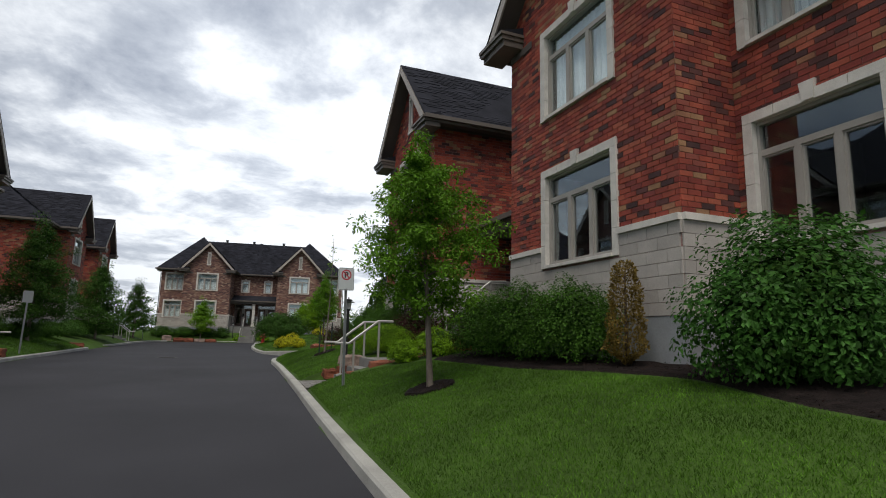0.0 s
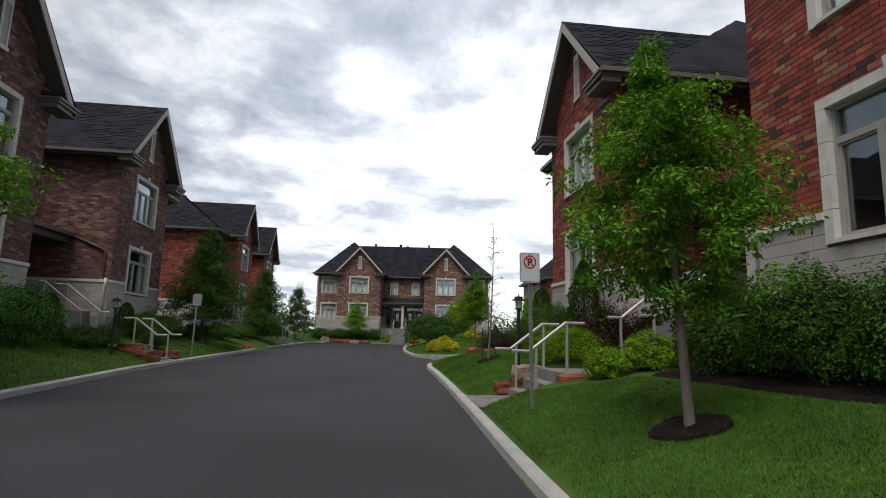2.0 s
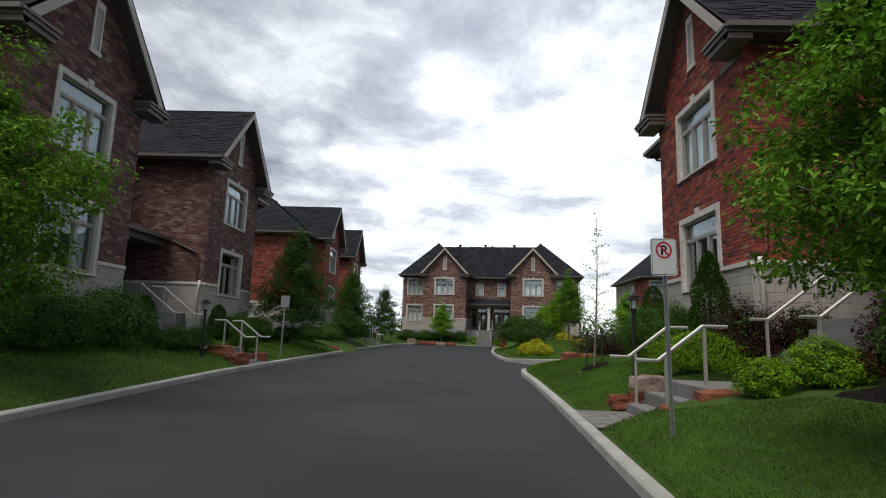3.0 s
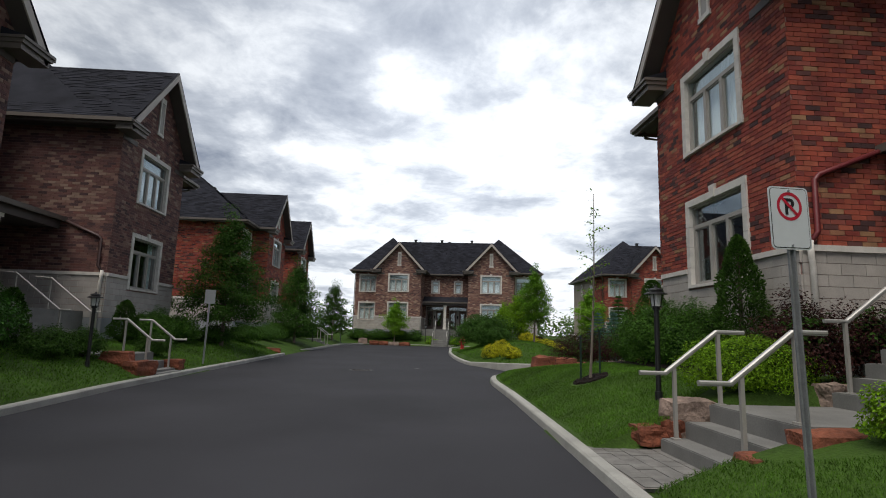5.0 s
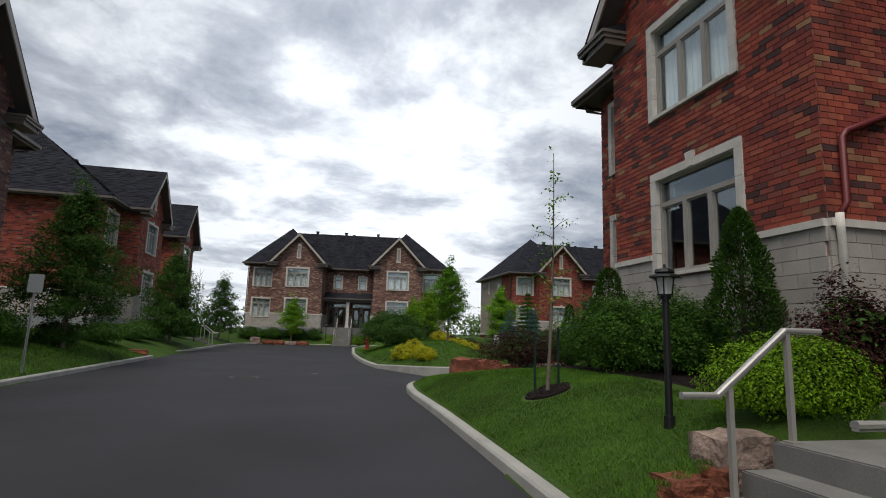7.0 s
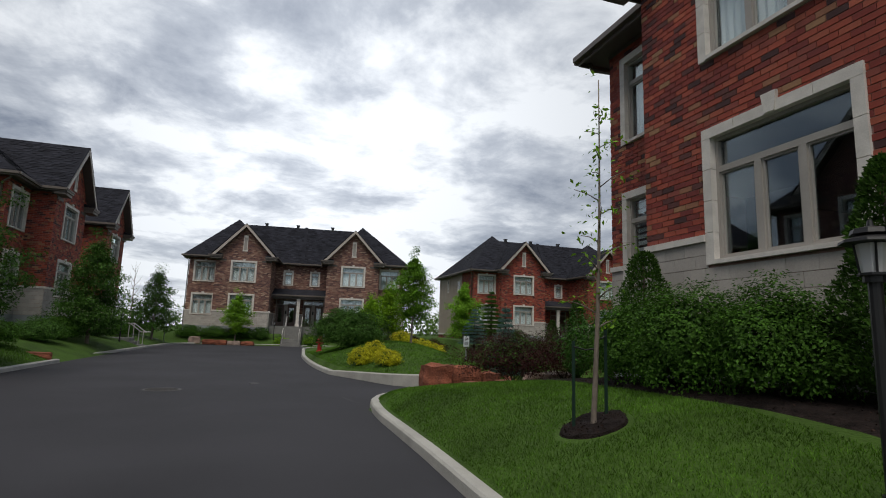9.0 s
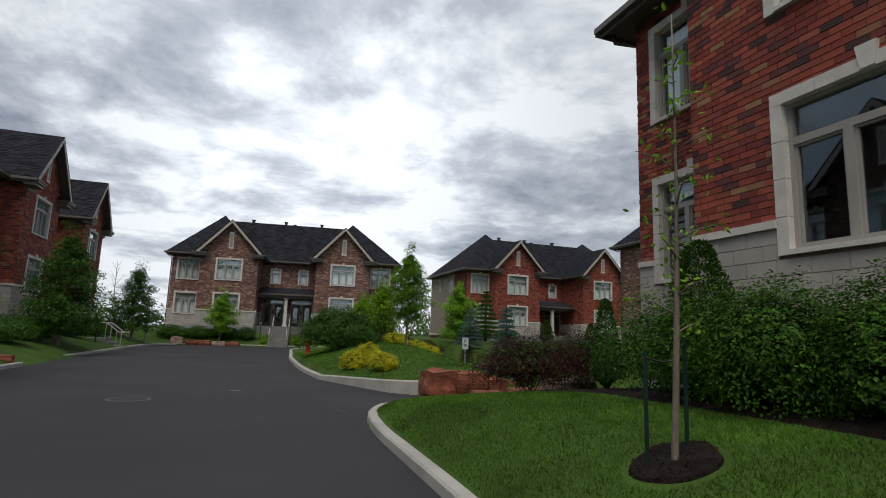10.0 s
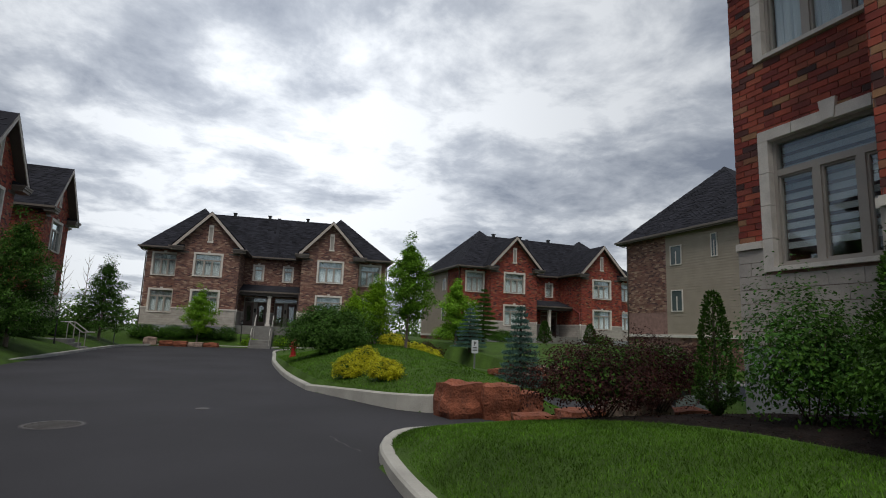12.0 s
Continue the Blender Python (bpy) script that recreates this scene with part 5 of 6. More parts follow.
# ---- steps, rails, lamps, signs ----
def steps(cx, cy, turn, zb, group):
    """Paved path, three steps, landing and the upper flight to the porch, before a house at (cx, cy). Local x runs towards the house."""
    t = thing("entrance_steps", "grey concrete steps with a landing leading up to the porch", "steps", (cx, cy, 0), turn, group)
    for i, (x0, x1, z) in enumerate([(-3.12, -2.8, 0.205), (-2.8, -2.48, 0.41), (-2.48, -0.85, 0.625)]):
        bm = bmesh.new()
        bm_box(bm, x0, x1 if i == 2 else x1 + 0.02, -0.88, 0.78, -0.4, z)
        bmesh.ops.bevel(bm, geom=[e for e in bm.edges if all(v.co.z > z - 0.01 for v in e.verts)], offset=0.012, segments=2, affect="EDGES")
        part("step" if i < 2 else "landing", bm, M["concrete"], t)
    n = 6
    for i in range(n):
        x0 = -0.85 + i * 0.235
        bm = bmesh.new()
        bm_box(bm, x0, 0.56 if i == n - 1 else x0 + 0.25, -0.78, 0.78, -0.2, 0.625 + (1.75 - 0.625) * (i + 1) / n)
        bmesh.ops.bevel(bm, geom=[e for e in bm.edges if all(v.co.z > 0.6 + 0.1875 * (i + 1) for v in e.verts)], offset=0.012, segments=2, affect="EDGES")
        part("step", bm, M["concrete"], t)
    return t


def rail(origin, turn, y, pts, posts, group, label="brushed aluminium handrail on grey posts"):
    """A handrail through local points (x, z) at the side y, on posts (x, foot, top)."""
    t = thing("handrail", label, "handrail", origin, turn, group)
    bm = bmesh.new()
    prof = [(-0.028, -0.018), (0.028, -0.018), (0.028, 0.004), (0.016, 0.018), (-0.016, 0.018), (-0.028, 0.004)]
    n = len(pts)
    rings = []
    for i, (x, z) in enumerate(pts):
        a, b = pts[max(i - 1, 0)], pts[min(i + 1, n - 1)]
        d = Vector((b[0] - a[0], b[1] - a[1])).normalized()
        rings.append([bm.verts.new((x - d.y * q, y + p, z + d.x * q)) for p, q in prof])
    for a, b in zip(rings, rings[1:]):
        for k in range(6):
            bm.faces.new([a[k], a[(k + 1) % 6], b[(k + 1) % 6], b[k]])
    bm.faces.new(rings[0]), bm.faces.new(rings[-1])
    part("rail", bm, M["alu"], t)
    bm = bmesh.new()
    rings = []
    for i, (x, z) in enumerate(pts):
        a, b = pts[max(i - 1, 0)], pts[min(i + 1, n - 1)]
        d = Vector((b[0] - a[0], b[1] - a[1])).normalized()
        rings.append([bm.verts.new((x - d.y * q, y + p, z + d.x * q)) for p, q in ((-0.02, -0.036), (0.02, -0.036), (0.02, -0.019), (-0.02, -0.019))])
    for a, b in zip(rings, rings[1:]):
        for k in range(4):
            bm.faces.new([a[k], a[(k + 1) % 4], b[(k + 1) % 4], b[k]])
    bm.faces.new(rings[0]), bm.faces.new(rings[-1])
    part("rail_channel", bm, M["post"], t)
    for x, f, top in posts:
        bm = bmesh.new()
        bm_box(bm, x - 0.021, x + 0.021, y - 0.021, y + 0.021, f, top)
        p = part("post", bm, M["post"], t)
        bm = bmesh.new()
        bm_box(bm, x - 0.05, x + 0.05, y - 0.05, y + 0.05, f, f + 0.022)
        part("base_plate", bm, M["post"], p)
    return t


def lamp_post(x, y, z, label="black garden lamp post with a frosted lantern"):
    t = thing("lamp_post", label, "lamp post", (x, y, z), 0, "garden lamp posts")
    bm = bmesh.new()
    bm_tube(bm, [(0, 0, -0.2), (0, 0, 0.12)], 0.055, 12)
    bm_tube(bm, [(0, 0, 0.12), (0, 0, 1.32)], 0.038, 12)
    bm_tube(bm, [(0, 0, 1.32), (0, 0, 1.36)], 0.06, 12)
    part("post", bm, M["black"], t)
    la = part("lantern", (lambda b: (bm_tube(b, [(0, 0, 1.36), (0, 0, 1.375)], 0.085, 8), b)[1])(bmesh.new()), M["black"], t)
    bm = bmesh.new()
    bm_tube(bm, [(0, 0, 1.376), (0, 0, 1.55)], [0.062, 0.085], 8)
    part("glass_shade", bm, M["lampglass"], la, "frosted white lamp glass")
    for k in range(4):
        a = k * 1.5708 + 0.785
        bm = bmesh.new()
        bm_tube(bm, [(0.07 * math.cos(a), 0.07 * math.sin(a), 1.375), (0.092 * math.cos(a), 0.092 * math.sin(a), 1.56)], 0.007, 5)
        part("strut", bm, M["black"], la)
    bm = bmesh.new()
    bm_tube(bm, [(0, 0, 1.555), (0, 0, 1.572), (0, 0, 1.60), (0, 0, 1.61), (0, 0, 1.64), (0, 0, 1.66), (0, 0, 1.70)], [0.17, 0.165, 0.08, 0.11, 0.10, 0.02, 0.012], 8)
    part("hood", bm, M["black"], la, "two-tiered black hood")
    return t


def sign(x, y, z, turn, lean, kind, group="", label="", height=2.42, w=0.335, h=0.46):
    t = thing("street_sign", label, "street sign", (x, y, z), turn, group)
    t.matrix_basis = pose(x, y, z, 0, lean, turn)
    bm = bmesh.new()
    prof = [(-0.03, 0.0), (-0.016, 0.0), (-0.012, 0.026), (0.012, 0.026), (0.016, 0.0), (0.03, 0.0), (0.03, 0.003), (0.019, 0.003), (0.014, 0.030), (-0.014, 0.030), (-0.019, 0.003), (-0.03, 0.003)]
    bm_prism(bm, prof, "z", -0.3, height - h + 0.12)
    part("post", bm, M["galv"], t, "galvanised steel channel post")

    def plate(bm, w, h, r, y0, y1, zc):
        pts = []
        for cx, cz, a0 in ((w / 2 - r, h / 2 - r, 0), (-w / 2 + r, h / 2 - r, 90), (-w / 2 + r, -h / 2 + r, 180), (w / 2 - r, -h / 2 + r, 270)):
            for k in range(5):
                a = radians(a0 + k * 22.5)
                pts.append((cx + r * math.cos(a), zc + cz + r * math.sin(a)))
        bm_prism(bm, pts, "y", y0, y1)

    zc = height - h / 2
    bm = bmesh.new()
    plate(bm, w, h, 0.035, -0.006, -0.001, zc)
    pl = part("plate", bm, M["sign"] if kind != "back" else M["sign_back"], t)
    if kind == "back":
        return t
    bm = bmesh.new()
    if kind == "no_parking":
        for a, b in ((w - 0.022, h - 0.022),):
            plate(bm, a, b, 0.03, -0.0075, -0.0062, zc)
        part("border", bm, M["black"], pl)
        bm = bmesh.new()
        plate(bm, w - 0.032, h - 0.032, 0.026, -0.009, -0.0077, zc)
        part("face", bm, M["sign"], pl)
        c, R, r = zc + 0.085, 0.105, 0.082
        bm = bmesh.new()
        k = 40
        ra = [[bm.verts.new((q * math.cos(6.2832 * i / k), -0.0105, c + q * math.sin(6.2832 * i / k))) for i in range(k)] for q in (R, r)]
        for i in range(k):
            bm.faces.new([ra[0][i], ra[0][(i + 1) % k], ra[1][(i + 1) % k], ra[1][i]])
        part("red_ring", bm, M["signred"], pl)
        bm = bmesh.new()
        d, s = 0.7071, 0.011
        bm_poly(bm, [(-r * d - s * d, -0.0125, c + r * d - s * d), (-r * d + s * d, -0.0125, c + r * d + s * d), (r * d + s * d, -0.0125, c - r * d + s * d), (r * d - s * d, -0.0125, c - r * d - s * d)])
        part("red_bar", bm, M["signred"], pl)
        letter_part(pl, "P", 0.165, (-0.046, -0.0115, c - 0.058))
        for zz in (zc + h / 2 - 0.03, zc - h / 2 + 0.03):
            bm = bmesh.new()
            bm_tube(bm, [(0, -0.009, zz), (0, -0.016, zz)], 0.008, 8)
            part("bolt", bm, M["galv"], pl)
    else:
        bm.free()
        letter_part(pl, "P", 0.19, (-0.055, -0.0085, zc + 0.03))
        for k in range(3):
            bm = bmesh.new()
            bm_box(bm, -0.09, 0.09, -0.009, -0.007, zc - 0.04 - k * 0.05, zc - 0.02 - k * 0.05)
            part("text_bar", bm, M["black"], pl)
    return t


def letter_part(parent, text, size, at):
    cu = bpy.data.curves.new("letter", "FONT")
    cu.body, cu.size, cu.extrude = text, size, 0.0004
    cu.offset = 0.004
    ob = new("letter_curve", cu)
    dg = bpy.context.evaluated_depsgraph_get()
    me = bpy.data.meshes.new_from_object(ob.evaluated_get(dg))
    me.name = "letter"
    bpy.data.objects.remove(ob)
    me.transform(Matrix.Translation(at) @ Euler((radians(90), 0, 0)).to_matrix().to_4x4())
    me.materials.clear()
    me.materials.append(M["black"])
    return part("letter", me, None, parent, "black letter " + text)


LOW = [(-3.42, 1.01), (-3.10, 1.01), (-2.42, 1.535), (-2.06, 1.535)]
HIGH = [(-0.98, 1.72), (-0.68, 1.72), (0.52, 2.64), (0.95, 2.66)]
for (cx, cy, turn, grp) in ((6.0, 19.65, 0, "steps"), (-10.06, 29.0, 180, "steps"), (-10.06, 58.9, 180, "steps"), (3.0, 71.9, 82.5, "steps")):
    steps(cx, cy, turn, 0, "entrance steps of the houses")
    for y in (-0.74, 0.66):
        rail((cx, cy, 0), turn, y, LOW, [(-2.98, 0.205, 1.08), (-2.40, 0.625, 1.52)], "handrails of the steps")
        rail((cx, cy, 0), turn, y, HIGH, [(-0.70, 0.80, 1.69), (0.52, 1.75, 2.64)], "handrails of the steps")

lamp_post(3.43, 21.65, land(3.43, 21.65))
lamp_post(-7.55, 26.6, land(-7.55, 26.6))
lamp_post(-7.75, 56.5, land(-7.75, 56.5))
lamp_post(1.3, 70.7, land(1.3, 70.7))
sign(2.465, 17.25, 0.12, 8, -1.2, "no_parking", "no parking signs", "white no-parking sign with a red barred ring on a steel post")
sign(-6.98, 32.1, land(-6.98, 32.1), 3, 1, "back", "no parking signs", "grey back of a small sign on a leaning post")
sign(-6.95, 67.2, land(-6.95, 67.2), 3, 0, "back", "no parking signs", "grey back of a small sign by the far kerb")
sign(8.1, 40.6, land(8.1, 40.6), 10, 0, "parking", "", "small white parking sign with a black P", 1.28, 0.27, 0.44)

# paving stones from the kerb to the steps
paving = thing("paved_path", "path of grey square paving stones between kerb and steps", "paving", (0, 0, 0))
bm = bmesh.new()
bm_poly(bm, [(1.97, 18.85, 0.015), (2.92, 18.85, 0.035), (2.92, 20.6, 0.035), (2.0, 20.85, 0.015)])
part("joint_bed", bm, M["joint"], paving)
row = 0
x = 2.0
while x < 2.86:
    y = 18.87 + (0.11 if row % 2 else 0.0)
    if row % 2:
        y -= 0.11
    first = True
    while y < 20.62:
        w = 0.11 if (first and row % 2) else (0.22 if (row + int(y * 7)) % 3 else 0.33)
        first = False
        bm = bmesh.new()
        z = 0.030 + (x + 0.1 - 2.02) * 0.022 + RNG.normal() * 0.0015
        bm_box(bm, x + 0.005, x + 0.195, y + 0.005, min(y + w, 20.75) - 0.005, z - 0.05, z)
        for v in bm.verts:
            if v.co.z > z - 0.01:
                v.co.z += (v.co.x - x - 0.1) * 0.022
        part("paving_stone", bm, M["paver"], paving)
        y += w
    x += 0.2
    row += 1
for cx, cy, s in ((-6.95, 29.0, -1), (-6.95, 58.9, -1)):
    p = thing("paved_path", "short concrete path between kerb and steps", "paving", (cx, cy, 0))
    bm = bmesh.new()
    bm_box(bm, -0.1, 0.22, -0.8, 0.8, -0.1, 0.15)
    part("slab", bm, M["concrete"], p)


def rock(x, y, z, sx, sy, sz, turn=0.0, mat="rock", label="rough red sandstone boulder", seed=0, group="boulders"):
    t = thing("boulder", label, "rock", (x, y, z), turn, group)
    bm = bmesh.new()
    bmesh.ops.create_cube(bm, size=1.0)
    bmesh.ops.subdivide_edges(bm, edges=bm.edges[:], cuts=8, use_grid_fill=True)
    sd = Vector((seed * 3.7 + x, y * 1.3, seed * 1.1))
    for v in bm.verts:
        p = v.co.copy()
        r = p.normalized()
        k = p.lerp(r * 0.62, 0.2 + 0.2 * noise.noise(r * 1.1 + sd))
        q = noise.noise(r * 1.3 + sd) * 0.13 + noise.noise(r * 3.2 + sd) * 0.035 + noise.noise(p * 9 + sd) * 0.012 - 0.03 * max(0.0, noise.noise(p * 2.6 - sd))
        k += r * q
        v.co = Vector((k.x * sx, k.y * sy, (k.z + 0.42) * sz))
    part("stone", bm, M[mat], t)
    return t


for i, (x, y, z, sx, sy, sz, a, m) in enumerate([
    (2.86, 20.70, 0.10, 0.46, 0.34, 0.24, 5, "rock"), (3.42, 20.76, 0.12, 0.66, 0.42, 0.56, 4, "rock_pale"), (3.16, 20.62, 0.12, 0.3, 0.22, 0.3, 30, "rock"),
    (3.08, 18.62, 0.06, 0.5, 0.36, 0.34, -8, "rock"), (3.78, 18.56, 0.16, 0.92, 0.42, 0.48, -8, "rock"), (4.55, 18.5, 0.42, 0.75, 0.4, 0.34, 0, "rock"), (4.95, 18.4, 0.72, 0.7, 0.45, 0.35, 5, "rock"), (5.42, 20.72, 0.62, 0.42, 0.34, 0.3, 10, "rock_pale"), (5.5, 18.4, 0.85, 0.6, 0.4, 0.4, 20, "rock"),
    (4.68, 33.80, -0.08, 0.80, 0.7, 0.80, 8, "rock"), (5.42, 33.68, -0.10, 0.76, 0.7, 0.78, -4, "rock"), (6.08, 33.72, -0.15, 0.6, 0.62, 0.68, 12, "rock"),
    (5.1, 35.6, 0.25, 0.5, 0.45, 0.2, 15, "rock_pale"), (5.8, 35.7, 0.10, 0.9, 0.5, 0.4, 4, "rock"), (6.7, 36.0, 0.0, 0.9, 0.55, 0.42, 12, "rock"), (7.6, 36.6, -0.2, 0.9, 0.55, 0.42, 30, "rock"), (8.3, 37.4, -0.3, 0.8, 0.5, 0.4, 50, "rock"),
    (6.5, 30.9, 0.1, 1.1, 0.6, 0.62, 8, "rock_pale"), (7.6, 31.0, -0.1, 0.9, 0.6, 0.62, -6, "rock"), (5.6, 31.1, 0.2, 0.7, 0.5, 0.3, 4, "rock"), (4.7, 31.0, 0.22, 0.6, 0.4, 0.24, -6, "rock"),
    (10.6, 43.5, -0.1, 1.0, 0.6, 0.45, 20, "rock"), (11.7, 44.3, -0.1, 1.1, 0.6, 0.42, 8, "rock_pale"), (12.9, 45.0, -0.1, 1.0, 0.6, 0.4, 10, "rock"), (13.9, 45.5, -0.1, 1.1, 0.6, 0.45, 0, "rock_pale"), (15.0, 46.0, -0.1, 1.1, 0.6, 0.4, 0, "rock"),
    (-7.0, 27.95, 0.15, 0.8, 0.4, 0.38, 80, "rock"), (-7.6, 27.9, 0.35, 0.7, 0.4, 0.4, 10, "rock"), (-7.1, 30.1, 0.15, 0.5, 0.4, 0.3, 0, "rock"),
    (-8.1, 45.6, 0.0, 0.9, 0.6, 0.4, 20, "rock"), (-9.1, 45.3, 0.0, 0.9, 0.6, 0.45, 0, "rock"), (-10.1, 45.0, 0.0, 0.9, 0.6, 0.45, 10, "rock"), (-7.4, 42.6, 0.1, 0.9, 0.5, 0.3, 15, "rock"), (-8.4, 42.2, 0.2, 0.9, 0.5, 0.3, 5, "rock"),
    (-3.9, 69.3, 0.05, 0.9, 0.6, 0.4, 5, "rock"), (-2.9, 69.2, 0.0, 0.9, 0.6, 0.42, -5, "rock"), (-1.9, 69.25, 0.0, 1.0, 0.6, 0.36, 3, "rock_pale"), (-0.8, 69.3, 0.0, 1.0, 0.6, 0.36, -8, "rock"), (-5.0, 69.9, 0.1, 0.9, 0.7, 0.55, 0, "rock_pale")]):
    rock(x, y, z, sx, sy, sz, a, m, {"rock": "rough red sandstone boulder edging the planting", "rock_pale": "pale veined boulder edging the planting"}[m], i)

# road covers
for x, y, r, lab in ((-2.0, 33.7, 0.40, "round cast iron manhole cover in the asphalt"), (0.0, 35.3, 0.13, "small round valve cover in the asphalt")):
    t = thing("manhole_cover", lab, "manhole cover", (x, y, road_z(y)))
    bm = bmesh.new()
    bm_tube(bm, [(0, 0, -0.05), (0, 0, 0.006)], r, 28)
    lid = part("lid", bm, M["iron"], t)
    if r > 0.2:
        bm = bmesh.new()
        for k in range(-4, 5):
            hh = math.sqrt(max(r * r * 0.8 - (k * 0.08) ** 2, 0.001))
            bm_box(bm, -hh, hh, k * 0.08 - 0.012, k * 0.08 + 0.012, 0.006, 0.012)
        part("ribs", bm, M["iron"], lid)
        bm = bmesh.new()
        a = [[bm.verts.new((q * math.cos(6.2832 * i / 32), q * math.sin(6.2832 * i / 32), 0.005)) for i in range(32)] for q in (r + 0.005, r + 0.03)]
        for i in range(32):
            bm.faces.new([a[0][i], a[0][(i + 1) % 32], a[1][(i + 1) % 32], a[1][i]])
        part("rim", bm, M["patch"], t)

# ---- the opposite side ----
tree("full green tree before the dark brick house", -8.3, 19.3, 2.0, 5.3, 1.0, "maple", 17000, 0.075, trunk_r=0.09, limbs=20, tuft=0.42, name="tree")
tree("bushy dark green tree on the opposite lawn", -8.25, 37.5, 2.2, 5.85, 1.0, "dark", 17000, 0.075, trunk_r=0.08, limbs=40, tuft=0.36, cone=True)
tree("bushy dark green tree on the opposite lawn farther on", -7.9, 50.5, 2.15, 5.5, 0.6, "dark", 13000, 0.085, trunk_r=0.08, limbs=36, tuft=0.38, cone=True)
tree("dark tree with a reddish top near the far house", -7.55, 65.5, 2.0, 5.6, 0.7, "dark", 9000, 0.09, trunk_r=0.08, limbs=32, tuft=0.36, cone=True)
for lab, x, y, r, h, leaf, n, s in [
    ("broad green shrub under the brown brick wall", -9.0, 24.4, (1.05, 1.6), 1.65, "bush", 7500, 0.055), ("broad green shrub under the brown brick wall", -9.1, 22.2, (1.0, 1.4), 1.45, "bush", 6000, 0.055),
    ("low olive green shrub before the steps", -8.3, 26.3, (0.6, 0.75), 0.7, "cedar", 3800, 0.04), ("low olive green shrub before the steps", -8.25, 27.5, (0.6, 0.6), 0.7, "cedar", 3200, 0.04), ("low olive green shrub beside the steps", -7.9, 30.6, (0.55, 0.5), 0.7, "cedar", 2600, 0.04),
    ("green hedge shrub by the brown brick house", -9.2, 33.2, (0.8, 1.2), 1.2, "hedge", 5500, 0.055), ("green hedge shrub by the brown brick house", -9.2, 35.3, (0.8, 1.2), 1.1, "hedge", 5000, 0.055),
    ("low dark hedge shrub on the opposite lawn", -8.6, 37.8, (0.8, 0.9), 0.9, "dark", 3500, 0.06), ("low dark hedge shrub on the opposite lawn", -8.6, 42.0, (0.9, 1.1), 0.95, "hedge", 4200, 0.06), ("low dark hedge shrub beyond the side drive", -8.7, 46.6, (1.0, 1.3), 1.0, "dark", 4500, 0.06),
    ("low green shrub before the red brick house", -9.0, 49.5, (1.0, 1.5), 1.0, "hedge", 4500, 0.07), ("low green shrub before the red brick house", -9.2, 53.0, (0.9, 1.3), 1.0, "cedar", 4200, 0.07), ("low green shrub before the red brick house", -8.9, 56.3, (0.8, 0.9), 0.9, "cedar", 3000, 0.07),
    ("low green shrub before the red brick house", -9.0, 61.5, (0.9, 1.4), 1.0, "hedge", 3500, 0.08), ("low green shrub before the red brick house", -8.9, 65.0, (0.9, 1.4), 1.0, "dark", 3500, 0.08),
    ("dark shrub under the far brown house", -5.6, 70.9, (1.1, 0.8), 1.1, "hedge", 2600, 0.08), ("dark shrub under the far brown house", -3.6, 71.0, (1.4, 0.8), 1.0, "hedge", 2600, 0.08), ("dark shrub under the far brown house", -1.5, 71.0, (1.4, 0.7), 1.0, "dark", 2600, 0.08), ("dark shrub under the far brown house", 0.2, 70.9, (0.8, 0.7), 1.1, "dark", 1800, 0.08),
    ("lime green shrub beside the far steps", 2.05, 70.3, (0.75, 0.55), 0.75, "lime", 2200, 0.07), ("lime green shrub beside the far steps", 4.5, 70.1, (0.6, 0.55), 0.7, "lime", 1800, 0.07),
    ("large round dark green shrub on the island", 3.85, 44.4, (1.62, 1.35), 1.85, "dark", 17000, 0.065),
    ("mound of yellow-leaved shrub on the island lawn", 3.3, 37.9, (0.40, 0.38), 0.6, "yellow", 4200, 0.036), ("mound of yellow-leaved shrub on the island lawn", 3.9, 38.6, (0.42, 0.38), 0.62, "yellow", 4200, 0.036), ("mound of yellow-leaved shrub on the island lawn", 3.98, 36.8, (0.42, 0.38), 0.56, "yellow", 4200, 0.036),
    ("yellow shrub in the row behind the island tree", 6.5, 45.2, (0.5, 0.45), 0.55, "yellow", 1800, 0.06), ("yellow shrub in the row behind the island tree", 7.2, 45.7, (0.5, 0.45), 0.55, "yellow", 1800, 0.06), ("yellow shrub in the row behind the island tree", 7.9, 46.1, (0.5, 0.45), 0.55, "yellow", 1800, 0.06), ("yellow shrub in the row behind the island tree", 8.6, 46.5, (0.5, 0.45), 0.55, "yellow", 1800, 0.06),
    ("dark red hedge shrub behind the yellow row", 9.0, 48.6, (1.0, 0.6), 0.9, "purple", 2200, 0.08), ("dark red hedge shrub behind the yellow row", 7.4, 48.9, (1.0, 0.6), 0.9, "purple", 2200, 0.08),
    ("green shrub before the far red house", 17.3, 66.3, (1.3, 0.8), 1.3, "fresh", 2600, 0.09), ("green shrub before the far red house", 20.0, 67.0, (1.3, 0.8), 1.1, "hedge", 2400, 0.09), ("green shrub before the far red house", 23.0, 67.4, (1.4, 0.8), 1.1, "hedge", 2400, 0.09), ("green shrub before the far red house", 33.5, 67.6, (1.4, 0.8), 1.0, "hedge", 2400, 0.09), ("dark red shrub before the far red house", 14.9, 57.0, (0.8, 0.7), 1.1, "purple", 1500, 0.09)]:
    shrub(lab, x, y, r, h, leaf, n, s, blobs=THREE, stem_n=4)
cone_tree("small dark cone-shaped cedar by the steps", -9.35, 31.6, 0.42, 1.3, "cedar", 2600, 0.05, power=0.5)
cone_tree("small dark cone-shaped cedar by the house", -9.35, 26.55, 0.4, 1.3, "cedar", 2200, 0.05, power=0.5)
